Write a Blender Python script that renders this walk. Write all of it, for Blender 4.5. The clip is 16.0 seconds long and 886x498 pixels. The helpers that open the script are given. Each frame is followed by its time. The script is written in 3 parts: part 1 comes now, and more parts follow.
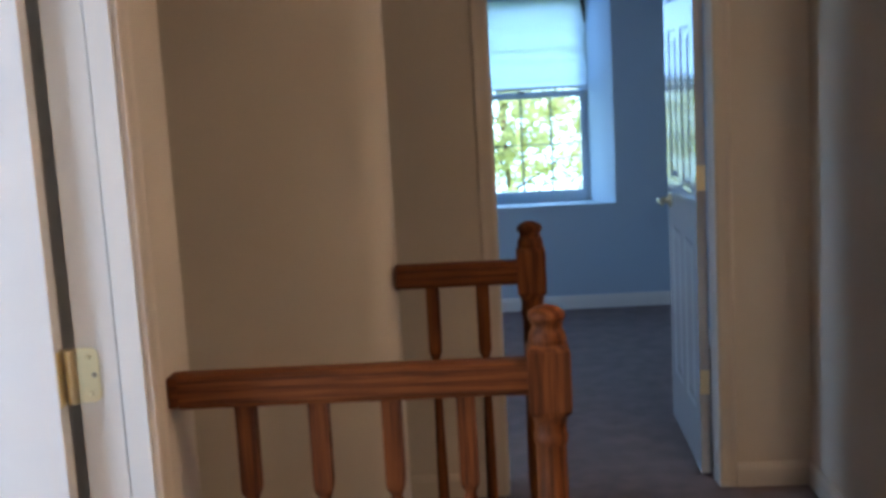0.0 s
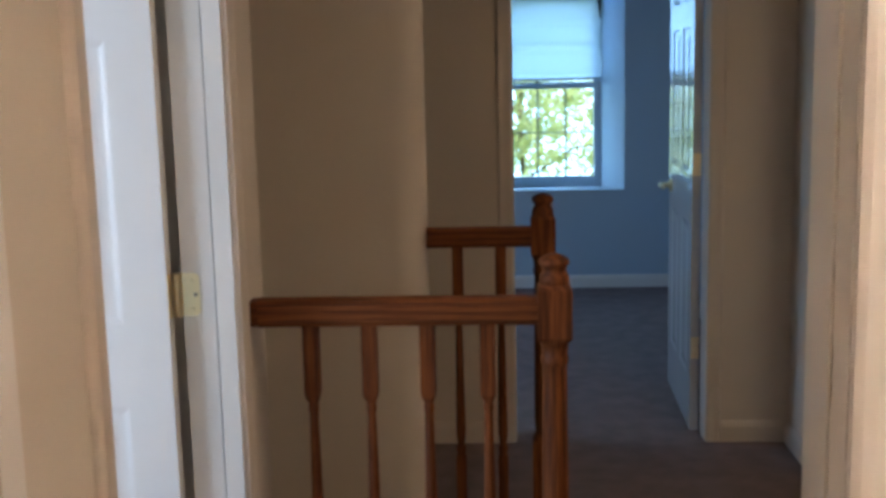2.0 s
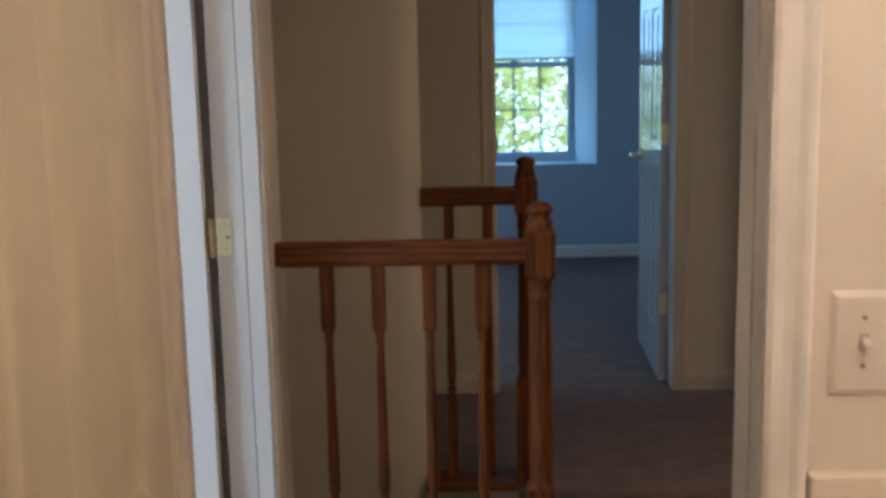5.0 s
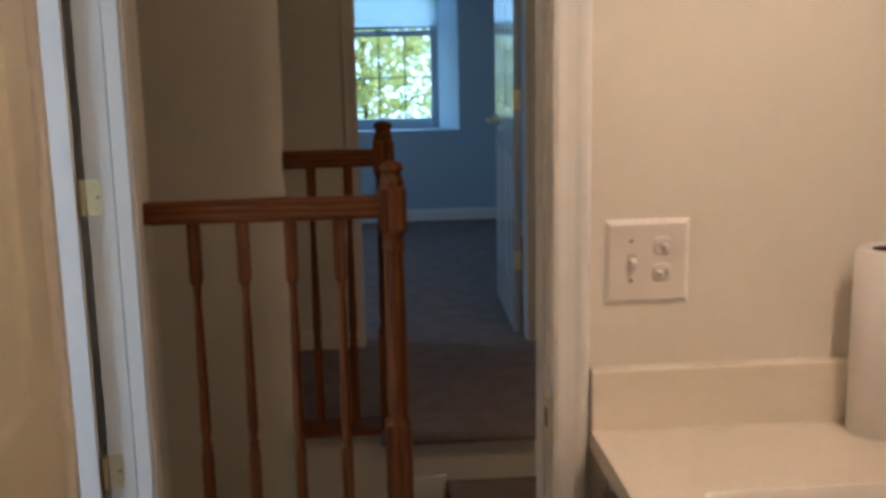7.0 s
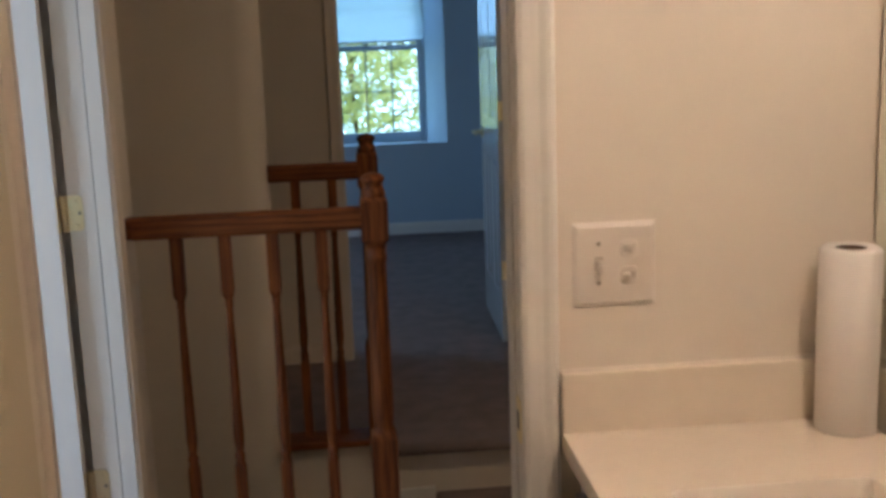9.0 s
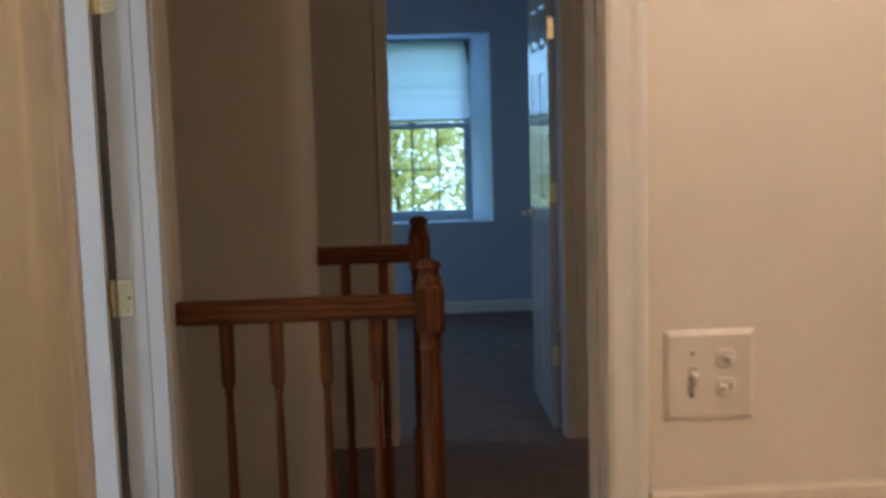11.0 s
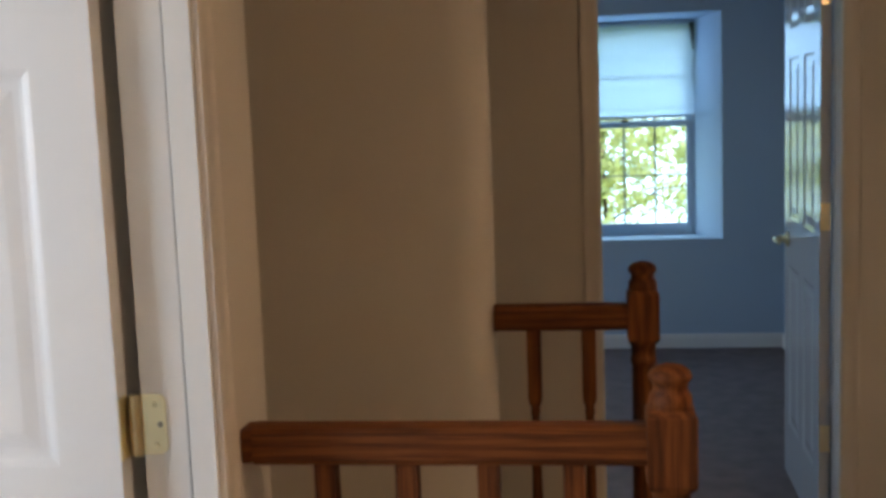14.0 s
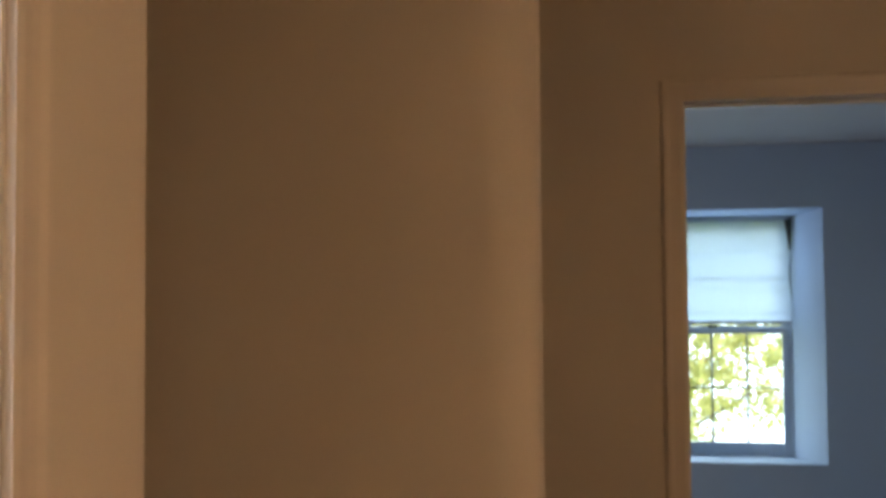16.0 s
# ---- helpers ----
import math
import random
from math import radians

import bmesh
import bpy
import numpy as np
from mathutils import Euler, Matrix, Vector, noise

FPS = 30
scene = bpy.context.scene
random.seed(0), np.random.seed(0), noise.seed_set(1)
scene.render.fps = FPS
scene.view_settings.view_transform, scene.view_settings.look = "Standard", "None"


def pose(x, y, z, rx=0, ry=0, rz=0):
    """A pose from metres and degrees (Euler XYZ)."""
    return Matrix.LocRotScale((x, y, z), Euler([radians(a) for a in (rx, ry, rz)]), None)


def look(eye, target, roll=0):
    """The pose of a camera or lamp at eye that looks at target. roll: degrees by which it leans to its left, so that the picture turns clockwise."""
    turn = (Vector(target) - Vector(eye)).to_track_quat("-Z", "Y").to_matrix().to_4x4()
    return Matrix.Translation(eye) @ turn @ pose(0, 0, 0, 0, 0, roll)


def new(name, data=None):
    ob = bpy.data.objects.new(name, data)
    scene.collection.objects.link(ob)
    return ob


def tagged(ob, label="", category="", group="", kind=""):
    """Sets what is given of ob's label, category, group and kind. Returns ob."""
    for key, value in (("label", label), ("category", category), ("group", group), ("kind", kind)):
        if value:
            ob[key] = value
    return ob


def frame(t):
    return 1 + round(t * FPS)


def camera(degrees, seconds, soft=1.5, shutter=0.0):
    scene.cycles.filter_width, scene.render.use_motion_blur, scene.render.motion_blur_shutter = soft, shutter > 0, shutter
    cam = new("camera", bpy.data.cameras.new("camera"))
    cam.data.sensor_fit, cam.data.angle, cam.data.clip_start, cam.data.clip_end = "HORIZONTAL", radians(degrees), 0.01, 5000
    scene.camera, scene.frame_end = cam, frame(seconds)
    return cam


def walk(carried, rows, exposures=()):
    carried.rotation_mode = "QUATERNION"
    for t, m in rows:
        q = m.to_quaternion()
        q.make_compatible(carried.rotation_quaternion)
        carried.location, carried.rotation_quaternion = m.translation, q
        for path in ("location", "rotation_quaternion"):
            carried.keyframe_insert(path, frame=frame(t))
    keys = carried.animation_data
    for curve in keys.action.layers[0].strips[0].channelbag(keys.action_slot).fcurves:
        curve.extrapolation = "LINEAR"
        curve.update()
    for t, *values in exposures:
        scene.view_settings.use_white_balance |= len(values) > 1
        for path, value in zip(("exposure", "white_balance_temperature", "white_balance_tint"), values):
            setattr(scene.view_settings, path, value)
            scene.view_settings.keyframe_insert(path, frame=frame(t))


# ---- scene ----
cam = camera(43.1, 16.0, soft=3.6, shutter=0.4)
PATH = [
    (0, (-0.049, -0.322, 1.472), (-0.136, 1.654, 1.174), -3.2),
    (0.5, (-0.069, -0.423, 1.474), (-0.165, 1.552, 1.17), -2.7),
    (1, (-0.061, -0.575, 1.469), (-0.165, 1.399, 1.166), -2.9),
    (1.5, (-0.058, -0.708, 1.473), (-0.166, 1.265, 1.165), -2.2),
    (2, (-0.07, -0.8, 1.479), (-0.177, 1.171, 1.16), -1.3),
    (2.5, (-0.108, -0.836, 1.462), (-0.205, 1.136, 1.142), -1.5),
    (3, (-0.126, -0.886, 1.455), (-0.2255, 1.0865, 1.1345), -1.9),
    (5.5, (-0.122, -1.223, 1.452), (-0.137, 0.743, 1.089), -0.6),
    (6, (-0.137, -1.294, 1.46), (-0.078, 0.669, 1.08), -0.5),
    (6.5, (-0.108, -1.36, 1.459), (0.006, 0.597, 1.065), -0.9),
    (7, (-0.079, -1.395, 1.457), (0.086, 0.557, 1.051), -1.1),
    (7.5, (-0.055, -1.409, 1.452), (0.14, 0.538, 1.038), -1.7),
    (8, (-0.046, -1.422, 1.447), (0.163, 0.522, 1.028), -1.7),
    (8.5, (-0.048, -1.435, 1.451), (0.146, 0.511, 1.034), -2.1),
    (9, (-0.048, -1.415, 1.449), (0.128, 0.54, 1.067), -2.0),
    (11.5, (-0.095, -1.216, 1.473), (-0.024, 0.768, 1.231), -1.5),
    (12, (-0.057, -1.01, 1.458), (-0.092, 0.974, 1.21), -2.4),
    (12.5, (-0.02, -0.783, 1.474), (-0.151, 1.196, 1.215), -2.5),
    (13, (-0.048, -0.508, 1.469), (-0.229, 1.468, 1.218), -2.6),
    (13.5, (-0.048, -0.321, 1.472), (-0.272, 1.651, 1.225), -2.4),
    (14, (-0.086, -0.106, 1.469), (-0.334, 1.864, 1.224), -2.1),
    (14.5, (-0.122, 0.091, 1.467), (-0.394, 2.058, 1.229), -1.6),
    (15, (-0.119, 0.258, 1.467), (-0.431, 2.225, 1.285), -1.3),
    (15.5, (-0.088, 0.45, 1.504), (-0.45, 2.416, 1.449), -1.0),
    (16, (-0.093, 0.586, 1.516), (-0.473, 2.547, 1.608), -0.4),
]
walk(cam, [(t, look(e, g, r)) for t, e, g, r in PATH],
     exposures=[(0.0, 2.3, 6100, 14), (1.5, 2.06, 6080, 11), (3.0, 1.95, 6100, 10), (5.5, 1.75, 6080, 8), (7.0, 1.62, 6120, 8), (9.0, 1.62, 6150, 8), (11.5, 1.36, 6400, 8), (12.5, 1.74, 6700, 10), (13.0, 1.86, 6850, 12), (14.5, 1.98, 7250, 13), (16.0, 2.10, 8600, 22)])

# ---- light ----
world = bpy.data.worlds.new("sky")
scene.world = world
world.use_nodes = True
sky = world.node_tree.nodes.new("ShaderNodeTexSky")
sky.sky_type, sky.sun_disc = "NISHITA", False
sky.sun_elevation, sky.sun_rotation = radians(38), radians(165)
back = world.node_tree.nodes["Background"]
world.node_tree.links.new(sky.outputs[0], back.inputs[0])
back.inputs[1].default_value = 0.14

sun = new("sun", bpy.data.lights.new("sun", "SUN"))
sun.data.energy, sun.data.angle, sun.data.color = 5.0, radians(0.5), (1.0, 0.93, 0.82)
sun.matrix_world = look((0, 0, 11), (-3, 11, 2))


def area_lamp(name, eye, target, wide, high, watts, colour):
    lamp = new(name, bpy.data.lights.new(name, "AREA"))
    lamp.data.shape, lamp.data.size, lamp.data.size_y = "RECTANGLE", wide, high
    lamp.data.energy, lamp.data.color = watts, colour
    lamp.matrix_world = look(eye, target)
    return lamp


# sky light in the openings of the two bedrooms' windows, with one added fill, and the bulbs over the vanity mirror
area_lamp("window_light", (0.19, 7.165, 1.67), (0.19, 5.0, 1.62), 0.78, 0.50, 0.6, (0.28, 0.55, 1.0))
# fill lamp in an unseen opening, added to brighten the far bedroom
area_lamp("bedroom_fill_light", (-2.57, 4.6, 1.35), (-1.0, 4.9, 1.1), 1.0, 1.3, 2.7, (0.60, 0.73, 1.0))
area_lamp("side_window_light", (-3.57, -0.3, 1.5), (-1.0, 1.0, 1.2), 1.0, 1.3, 18.5, (0.68, 0.81, 1.0))


BULB, DOME, HAZE = 23.8, 16.8, 1.5     # glow of the bulbs over the mirror, the added hall light and the hazy sky


# ---- materials ----
def material(name, colour, rough=0.5, metal=0.0, vary=0.06, scale=6.0, fine=180.0, bump=0.0, spec=0.5, tint=None):
    """Colour with slow and fine variation, and a fine relief."""
    m = bpy.data.materials.new(name)
    m.use_nodes = True
    nt = m.node_tree
    b = nt.nodes["Principled BSDF"]
    b.inputs["Roughness"].default_value, b.inputs["Metallic"].default_value = rough, metal
    b.inputs["Specular IOR Level"].default_value = spec
    co = nt.nodes.new("ShaderNodeTexCoord")
    n1, n2 = nt.nodes.new("ShaderNodeTexNoise"), nt.nodes.new("ShaderNodeTexNoise")
    n1.inputs["Scale"].default_value, n2.inputs["Scale"].default_value = scale, fine
    n1.inputs["Detail"].default_value, n2.inputs["Detail"].default_value = 5, 3
    mix = nt.nodes.new("ShaderNodeMix")
    mix.data_type = "RGBA"
    other = tint or tuple(c * (1 - 2.2 * vary) for c in colour)
    mix.inputs[6].default_value, mix.inputs[7].default_value = (*colour, 1), (*other, 1)
    add = nt.nodes.new("ShaderNodeMath")
    add.operation = "MULTIPLY_ADD"
    add.inputs[1].default_value = 0.45
    for n in (n1, n2):
        nt.links.new(co.outputs["Object"], n.inputs["Vector"])
    nt.links.new(n2.outputs[0], add.inputs[0])
    half = nt.nodes.new("ShaderNodeMath")
    half.operation = "MULTIPLY"
    half.inputs[1].default_value = 0.6
    nt.links.new(n1.outputs[0], half.inputs[0])
    nt.links.new(half.outputs[0], add.inputs[2])
    nt.links.new(add.outputs[0], mix.inputs[0])
    nt.links.new(mix.outputs[2], b.inputs["Base Color"])
    if bump:
        bp = nt.nodes.new("ShaderNodeBump")
        bp.inputs["Strength"].default_value, bp.inputs["Distance"].default_value = bump, 0.004
        nt.links.new(n2.outputs[0], bp.inputs["Height"])
        nt.links.new(bp.outputs[0], b.inputs["Normal"])
    return m


def oak(name, axis):
    """Stained oak whose grain runs along one axis of the thing."""
    m = material(name, (0.30, 0.105, 0.028), 0.6, vary=0.1, fine=60, spec=0.2)
    nt = m.node_tree
    b = nt.nodes["Principled BSDF"]
    co = nt.nodes.new("ShaderNodeTexCoord")
    info = nt.nodes.new("ShaderNodeObjectInfo")
    shift = nt.nodes.new("ShaderNodeVectorMath")
    shift.operation = "SCALE"
    shift.inputs[0].default_value = (3.1, 5.7, 2.3)
    nt.links.new(info.outputs["Random"], shift.inputs["Scale"])

    def squeezed(across, along):
        mp = nt.nodes.new("ShaderNodeMapping")
        scale = [across] * 3
        scale[axis] = along
        mp.inputs["Scale"].default_value = scale
        nt.links.new(co.outputs["Object"], mp.inputs["Vector"])
        nt.links.new(shift.outputs[0], mp.inputs["Location"])
        return mp.outputs[0]

    # fine pores, broad streaks and growth rings
    pores, streaks = nt.nodes.new("ShaderNodeTexNoise"), nt.nodes.new("ShaderNodeTexNoise")
    pores.inputs["Scale"].default_value, pores.inputs["Detail"].default_value = 1.0, 4
    streaks.inputs["Scale"].default_value, streaks.inputs["Detail"].default_value = 1.0, 5
    nt.links.new(squeezed(330.0, 9.0), pores.inputs["Vector"])
    nt.links.new(squeezed(46.0, 2.6), streaks.inputs["Vector"])
    rings = nt.nodes.new("ShaderNodeTexWave")
    rings.wave_type, rings.rings_direction = "RINGS", "XYZ"[axis]
    rings.inputs["Scale"].default_value, rings.inputs["Distortion"].default_value = 1.0, 7.0
    rings.inputs["Detail"].default_value, rings.inputs["Detail Scale"].default_value = 2.0, 0.6
    nt.links.new(squeezed(17.0, 2.4), rings.inputs["Vector"])
    sums = []
    for source, share in ((pores, 0.60), (streaks, 0.27), (rings, 0.13)):
        k = nt.nodes.new("ShaderNodeMath")
        k.operation = "MULTIPLY_ADD"
        k.inputs[1].default_value, k.inputs[2].default_value = share, 0.0
        nt.links.new(source.outputs[1 if source is rings else 0], k.inputs[0])
        if sums:
            nt.links.new(sums[-1].outputs[0], k.inputs[2])
        sums.append(k)
    grain = sums[-1]
    ramp = nt.nodes.new("ShaderNodeValToRGB")
    ramp.color_ramp.elements[0].position, ramp.color_ramp.elements[0].color = 0.36, (0.064, 0.019, 0.0056, 1)
    ramp.color_ramp.elements[1].position, ramp.color_ramp.elements[1].color = 0.64, (0.222, 0.070, 0.018, 1)
    mid = ramp.color_ramp.elements.new(0.5)
    mid.color = (0.138, 0.040, 0.0106, 1)
    nt.links.new(grain.outputs[0], ramp.inputs[0])
    nt.links.new(ramp.outputs[0], b.inputs["Base Color"])
    bp = nt.nodes.new("ShaderNodeBump")
    bp.inputs["Strength"].default_value, bp.inputs["Distance"].default_value = 0.08, 0.001
    nt.links.new(grain.outputs[0], bp.inputs["Height"])
    nt.links.new(bp.outputs[0], b.inputs["Normal"])
    return m


def see_through(name, colour, part_clear, rough=0.0):
    m = bpy.data.materials.new(name)
    m.use_nodes = True
    nt = m.node_tree
    nt.nodes.remove(nt.nodes["Principled BSDF"])
    clear, gloss, mix = (nt.nodes.new(n) for n in ("ShaderNodeBsdfTransparent", "ShaderNodeBsdfGlossy", "ShaderNodeMixShader"))
    clear.inputs[0].default_value = (*colour, 1)
    gloss.inputs["Roughness"].default_value = rough
    mix.inputs[0].default_value = 1 - part_clear
    nt.links.new(clear.outputs[0], mix.inputs[1])
    nt.links.new(gloss.outputs[0], mix.inputs[2])
    nt.links.new(mix.outputs[0], nt.nodes["Material Output"].inputs[0])
    return m


PAINT = material("wall_paint", (0.695, 0.634, 0.545), 0.75, vary=0.03, scale=1.3, fine=260, bump=0.12, spec=0.25)
# blue of the cold daylight is mixed into the bedroom walls, recess and sill
DAYLIT_PAINT = material("bedroom_paint", (0.42, 0.53, 0.64), 0.75, vary=0.03, scale=1.3, fine=260, bump=0.12, spec=0.25)
CEILING = material("ceiling_paint", (0.75, 0.74, 0.72), 0.85, vary=0.03, scale=2, fine=120, bump=0.2, spec=0.2)
TRIM = material("trim_paint", (0.78, 0.76, 0.72), 0.35, vary=0.025, scale=3, fine=90, bump=0.04)
# cream hall trim; also colours in the riser's shade and side casing's warm light
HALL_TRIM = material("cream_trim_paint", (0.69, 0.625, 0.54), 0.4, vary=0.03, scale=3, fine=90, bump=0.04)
DOOR_PAINT = material("door_paint", (0.80, 0.79, 0.77), 0.42, vary=0.02, scale=3, fine=90, bump=0.03)
# white gloss greyed so the far door's shade sits in its base colour
SHADED_GLOSS = material("shaded_gloss_paint", (0.50, 0.52, 0.54), 0.10, vary=0.02, scale=3, fine=9, bump=0.01, spec=0.28)
CARPET = material("carpet_pile", (0.375, 0.295, 0.28), 0.95, vary=0.32, scale=10, fine=300, bump=0.6, spec=0.1)
OAK_X, OAK_Z = oak("oak_along", 0), oak("oak_upright", 2)
BRASS = material("brass", (0.95, 0.84, 0.54), 0.30, metal=1.0, vary=0.08, scale=20, fine=200)
STEEL = material("chrome", (0.72, 0.72, 0.74), 0.12, metal=1.0, vary=0.03, scale=20)
IVORY = material("ivory_plastic", (0.75, 0.685, 0.62), 0.4, vary=0.02, scale=10, fine=120)
# tan of the bathroom door holds the warm bulb light in its colour
WARM_LIT_DOOR = material("warm_lit_door_paint", (0.54, 0.47, 0.33), 0.4, vary=0.03, scale=3, fine=90, bump=0.03)
BATH_PAINT = material("bathroom_paint", (0.77, 0.705, 0.615), 0.7, vary=0.03, scale=1.3, fine=260, bump=0.12, spec=0.25)
MARBLE = material("cultured_marble", (0.82, 0.735, 0.62), 0.22, vary=0.05, scale=5, fine=40)
BASIN = material("basin_gelcoat", (0.86, 0.80, 0.73), 0.18, vary=0.03, scale=5, fine=40)
PAPER = material("paper_towel", (0.84, 0.81, 0.78), 0.95, vary=0.03, scale=30, fine=700, bump=0.12, spec=0.1)
SLOT = material("switch_slot", (0.58, 0.51, 0.45), 0.6, vary=0.05)
CARD = material("cardboard", (0.09, 0.05, 0.03), 0.9, vary=0.1, scale=30)
CABINET = material("cabinet_paint", (0.24, 0.24, 0.29), 0.4, vary=0.08, scale=8)
MUNTIN = material("muntin_bar", (0.16, 0.17, 0.18), 0.5, vary=0.03, scale=8)
VINYL = material("window_vinyl", (0.44, 0.52, 0.60), 0.4, vary=0.03, scale=8)
TILE = material("bathroom_vinyl", (0.55, 0.50, 0.43), 0.4, vary=0.08, scale=5)
DARK = material("dark_metal", (0.05, 0.045, 0.04), 0.5, vary=0.05)
SCREW = material("painted_screw", (0.35, 0.30, 0.24), 0.4, metal=0.6, vary=0.05)
GLASS = see_through("window_glass", (0.97, 0.99, 0.98), 0.95)
MIRROR = material("mirror_silver", (0.86, 0.90, 0.86), 0.01, metal=1.0, vary=0.0)
BARK = material("bark", (0.13, 0.09, 0.065), 0.9, vary=0.2, scale=8, fine=60, bump=0.6)
GRASS = material("grass", (0.11, 0.18, 0.04), 0.9, vary=0.2, scale=2, fine=40, bump=0.5)


def leaf_material():
    m = material("leaves", (0.145, 0.21, 0.085), 0.5, vary=0.2, scale=1.2, fine=6)
    nt = m.node_tree
    b = nt.nodes["Principled BSDF"]
    tr, mix = nt.nodes.new("ShaderNodeBsdfTranslucent"), nt.nodes.new("ShaderNodeMixShader")
    tr.inputs[0].default_value = (0.64, 0.66, 0.28, 1)
    mix.inputs[0].default_value = 0.55
    nt.links.new(b.outputs[0], mix.inputs[1])
    nt.links.new(tr.outputs[0], mix.inputs[2])
    nt.links.new(mix.outputs[0], nt.nodes["Material Output"].inputs[0])
    return m


LEAF = leaf_material()


def cloth_material():
    """Thin white blind cloth that lets daylight through."""
    m = material("blind_cloth", (0.80, 0.82, 0.84), 0.9, vary=0.03, scale=12, fine=400, bump=0.2, spec=0.1)
    nt = m.node_tree
    b = nt.nodes["Principled BSDF"]
    tr, mix = nt.nodes.new("ShaderNodeBsdfTranslucent"), nt.nodes.new("ShaderNodeMixShader")
    thin, mix2 = nt.nodes.new("ShaderNodeBsdfTransparent"), nt.nodes.new("ShaderNodeMixShader")
    tr.inputs[0].default_value = (0.58, 0.71, 0.86, 1)
    mix.inputs[0].default_value, mix2.inputs[0].default_value = 0.62, 0.04
    nt.links.new(b.outputs[0], mix.inputs[1])
    nt.links.new(tr.outputs[0], mix.inputs[2])
    nt.links.new(mix.outputs[0], mix2.inputs[1])
    nt.links.new(thin.outputs[0], mix2.inputs[2])
    nt.links.new(mix2.outputs[0], nt.nodes["Material Output"].inputs[0])
    return m


BLIND = cloth_material()


def glowing(name, colour, strength, base=(0.8, 0.8, 0.78)):
    m = bpy.data.materials.new(name)
    m.use_nodes = True
    b = m.node_tree.nodes["Principled BSDF"]
    b.inputs["Emission Color"].default_value, b.inputs["Emission Strength"].default_value = (*colour, 1), strength
    b.inputs["Base Color"].default_value = (*base, 1)
    return m


BULB_GLOW = glowing("vanity_bulb_glow", (1.0, 0.735, 0.565), BULB)
DOME_GLOW = glowing("hall_light_glow", (1.0, 0.71, 0.44), DOME)
SKY_GLOW = glowing("bright_sky", (0.40, 0.70, 1.0), HAZE, (0.0, 0.0, 0.0))


# ---- building helpers ----
def box(bm, x0, x1, y0, y1, z0, z1, bevel=0.0):
    vs = [bm.verts.new((x, y, z)) for x in (x0, x1) for y in (y0, y1) for z in (z0, z1)]
    faces = [(0, 1, 3, 2), (4, 6, 7, 5), (0, 4, 5, 1), (2, 3, 7, 6), (0, 2, 6, 4), (1, 5, 7, 3)]
    fs = [bm.faces.new([vs[i] for i in f]) for f in faces]
    if bevel:
        edges = list({e for f in fs for e in f.edges})
        bmesh.ops.bevel(bm, geom=edges, offset=bevel, segments=2, affect="EDGES", profile=0.6)
    return bm


def slab(x0, x1, y0, y1, z0, z1, bevel=0.0):
    return box(bmesh.new(), x0, x1, y0, y1, z0, z1, bevel)


def part(name, bm, mat, parent=None, label="", smooth=False):
    me = bpy.data.meshes.new(name)
    bmesh.ops.recalc_face_normals(bm, faces=bm.faces)
    if smooth:
        for f in bm.faces:
            f.smooth = True
    bm.to_mesh(me)
    bm.free()
    me.materials.append(mat)
    ob = new(name, me)
    if parent:
        ob.parent = parent
    if label:
        ob["label"] = label
    return ob


def structure(name, bm, mat, label, category):
    return tagged(part(name, bm, mat), label, category, kind="structure")


def thing(name, label, category, m=None, group=""):
    ob = tagged(new(name), label, category, group)
    if m:
        ob.matrix_world = m
    return ob


def ring(n, half_x, half_y, z, square):
    """A ring between a circle (square 0) and a square (square 1)."""
    out = []
    for i in range(n):
        a = 2 * math.pi * (i + 0.5) / n
        c, s = math.cos(a), math.sin(a)
        k = 1 / max(abs(c), abs(s))
        k = 1 + (k - 1) * square
        out.append((c * k * half_x, s * k * half_y, z))
    return out


def turned(profile, n=24):
    """A turned post from rows of height, half width and squareness."""
    bm = bmesh.new()
    rings = [[bm.verts.new(p) for p in ring(n, h, h, z, q)] for z, h, q in profile]
    for a, b, lower, upper in zip(rings, rings[1:], profile, profile[1:]):
        for i in range(n):
            f = bm.faces.new((a[i], a[(i + 1) % n], b[(i + 1) % n], b[i]))
            f.smooth = min(lower[2], upper[2]) < 0.8
    bm.faces.new(rings[0][::-1])
    bm.faces.new(rings[-1])
    return bm


def swept(section, x0, x1):
    """A moulding of one section (y, z) along x."""
    bm = bmesh.new()
    a = [bm.verts.new((x0, y, z)) for y, z in section]
    b = [bm.verts.new((x1, y, z)) for y, z in section]
    n = len(section)
    for i in range(n):
        bm.faces.new((a[i], a[(i + 1) % n], b[(i + 1) % n], b[i]))
    bm.faces.new(a[::-1])
    bm.faces.new(b)
    return bm


def placed(bm, m):
    bmesh.ops.transform(bm, matrix=m, verts=bm.verts)
    return bm


def tube(points, radius, n=12):
    bm = bmesh.new()
    rings = []
    for i, p in enumerate(points):
        d = (Vector(points[min(i + 1, len(points) - 1)]) - Vector(points[max(i - 1, 0)])).normalized()
        q = d.to_track_quat("Z", "Y")
        r = radius[i] if isinstance(radius, (list, tuple)) else radius
        rings.append([bm.verts.new(Vector(p) + q @ Vector((r * math.cos(2 * math.pi * k / n), r * math.sin(2 * math.pi * k / n), 0))) for k in range(n)])
    for a, b in zip(rings, rings[1:]):
        for k in range(n):
            bm.faces.new((a[k], a[(k + 1) % n], b[(k + 1) % n], b[k])).smooth = True
    bm.faces.new(rings[0][::-1])
    bm.faces.new(rings[-1])
    return bm


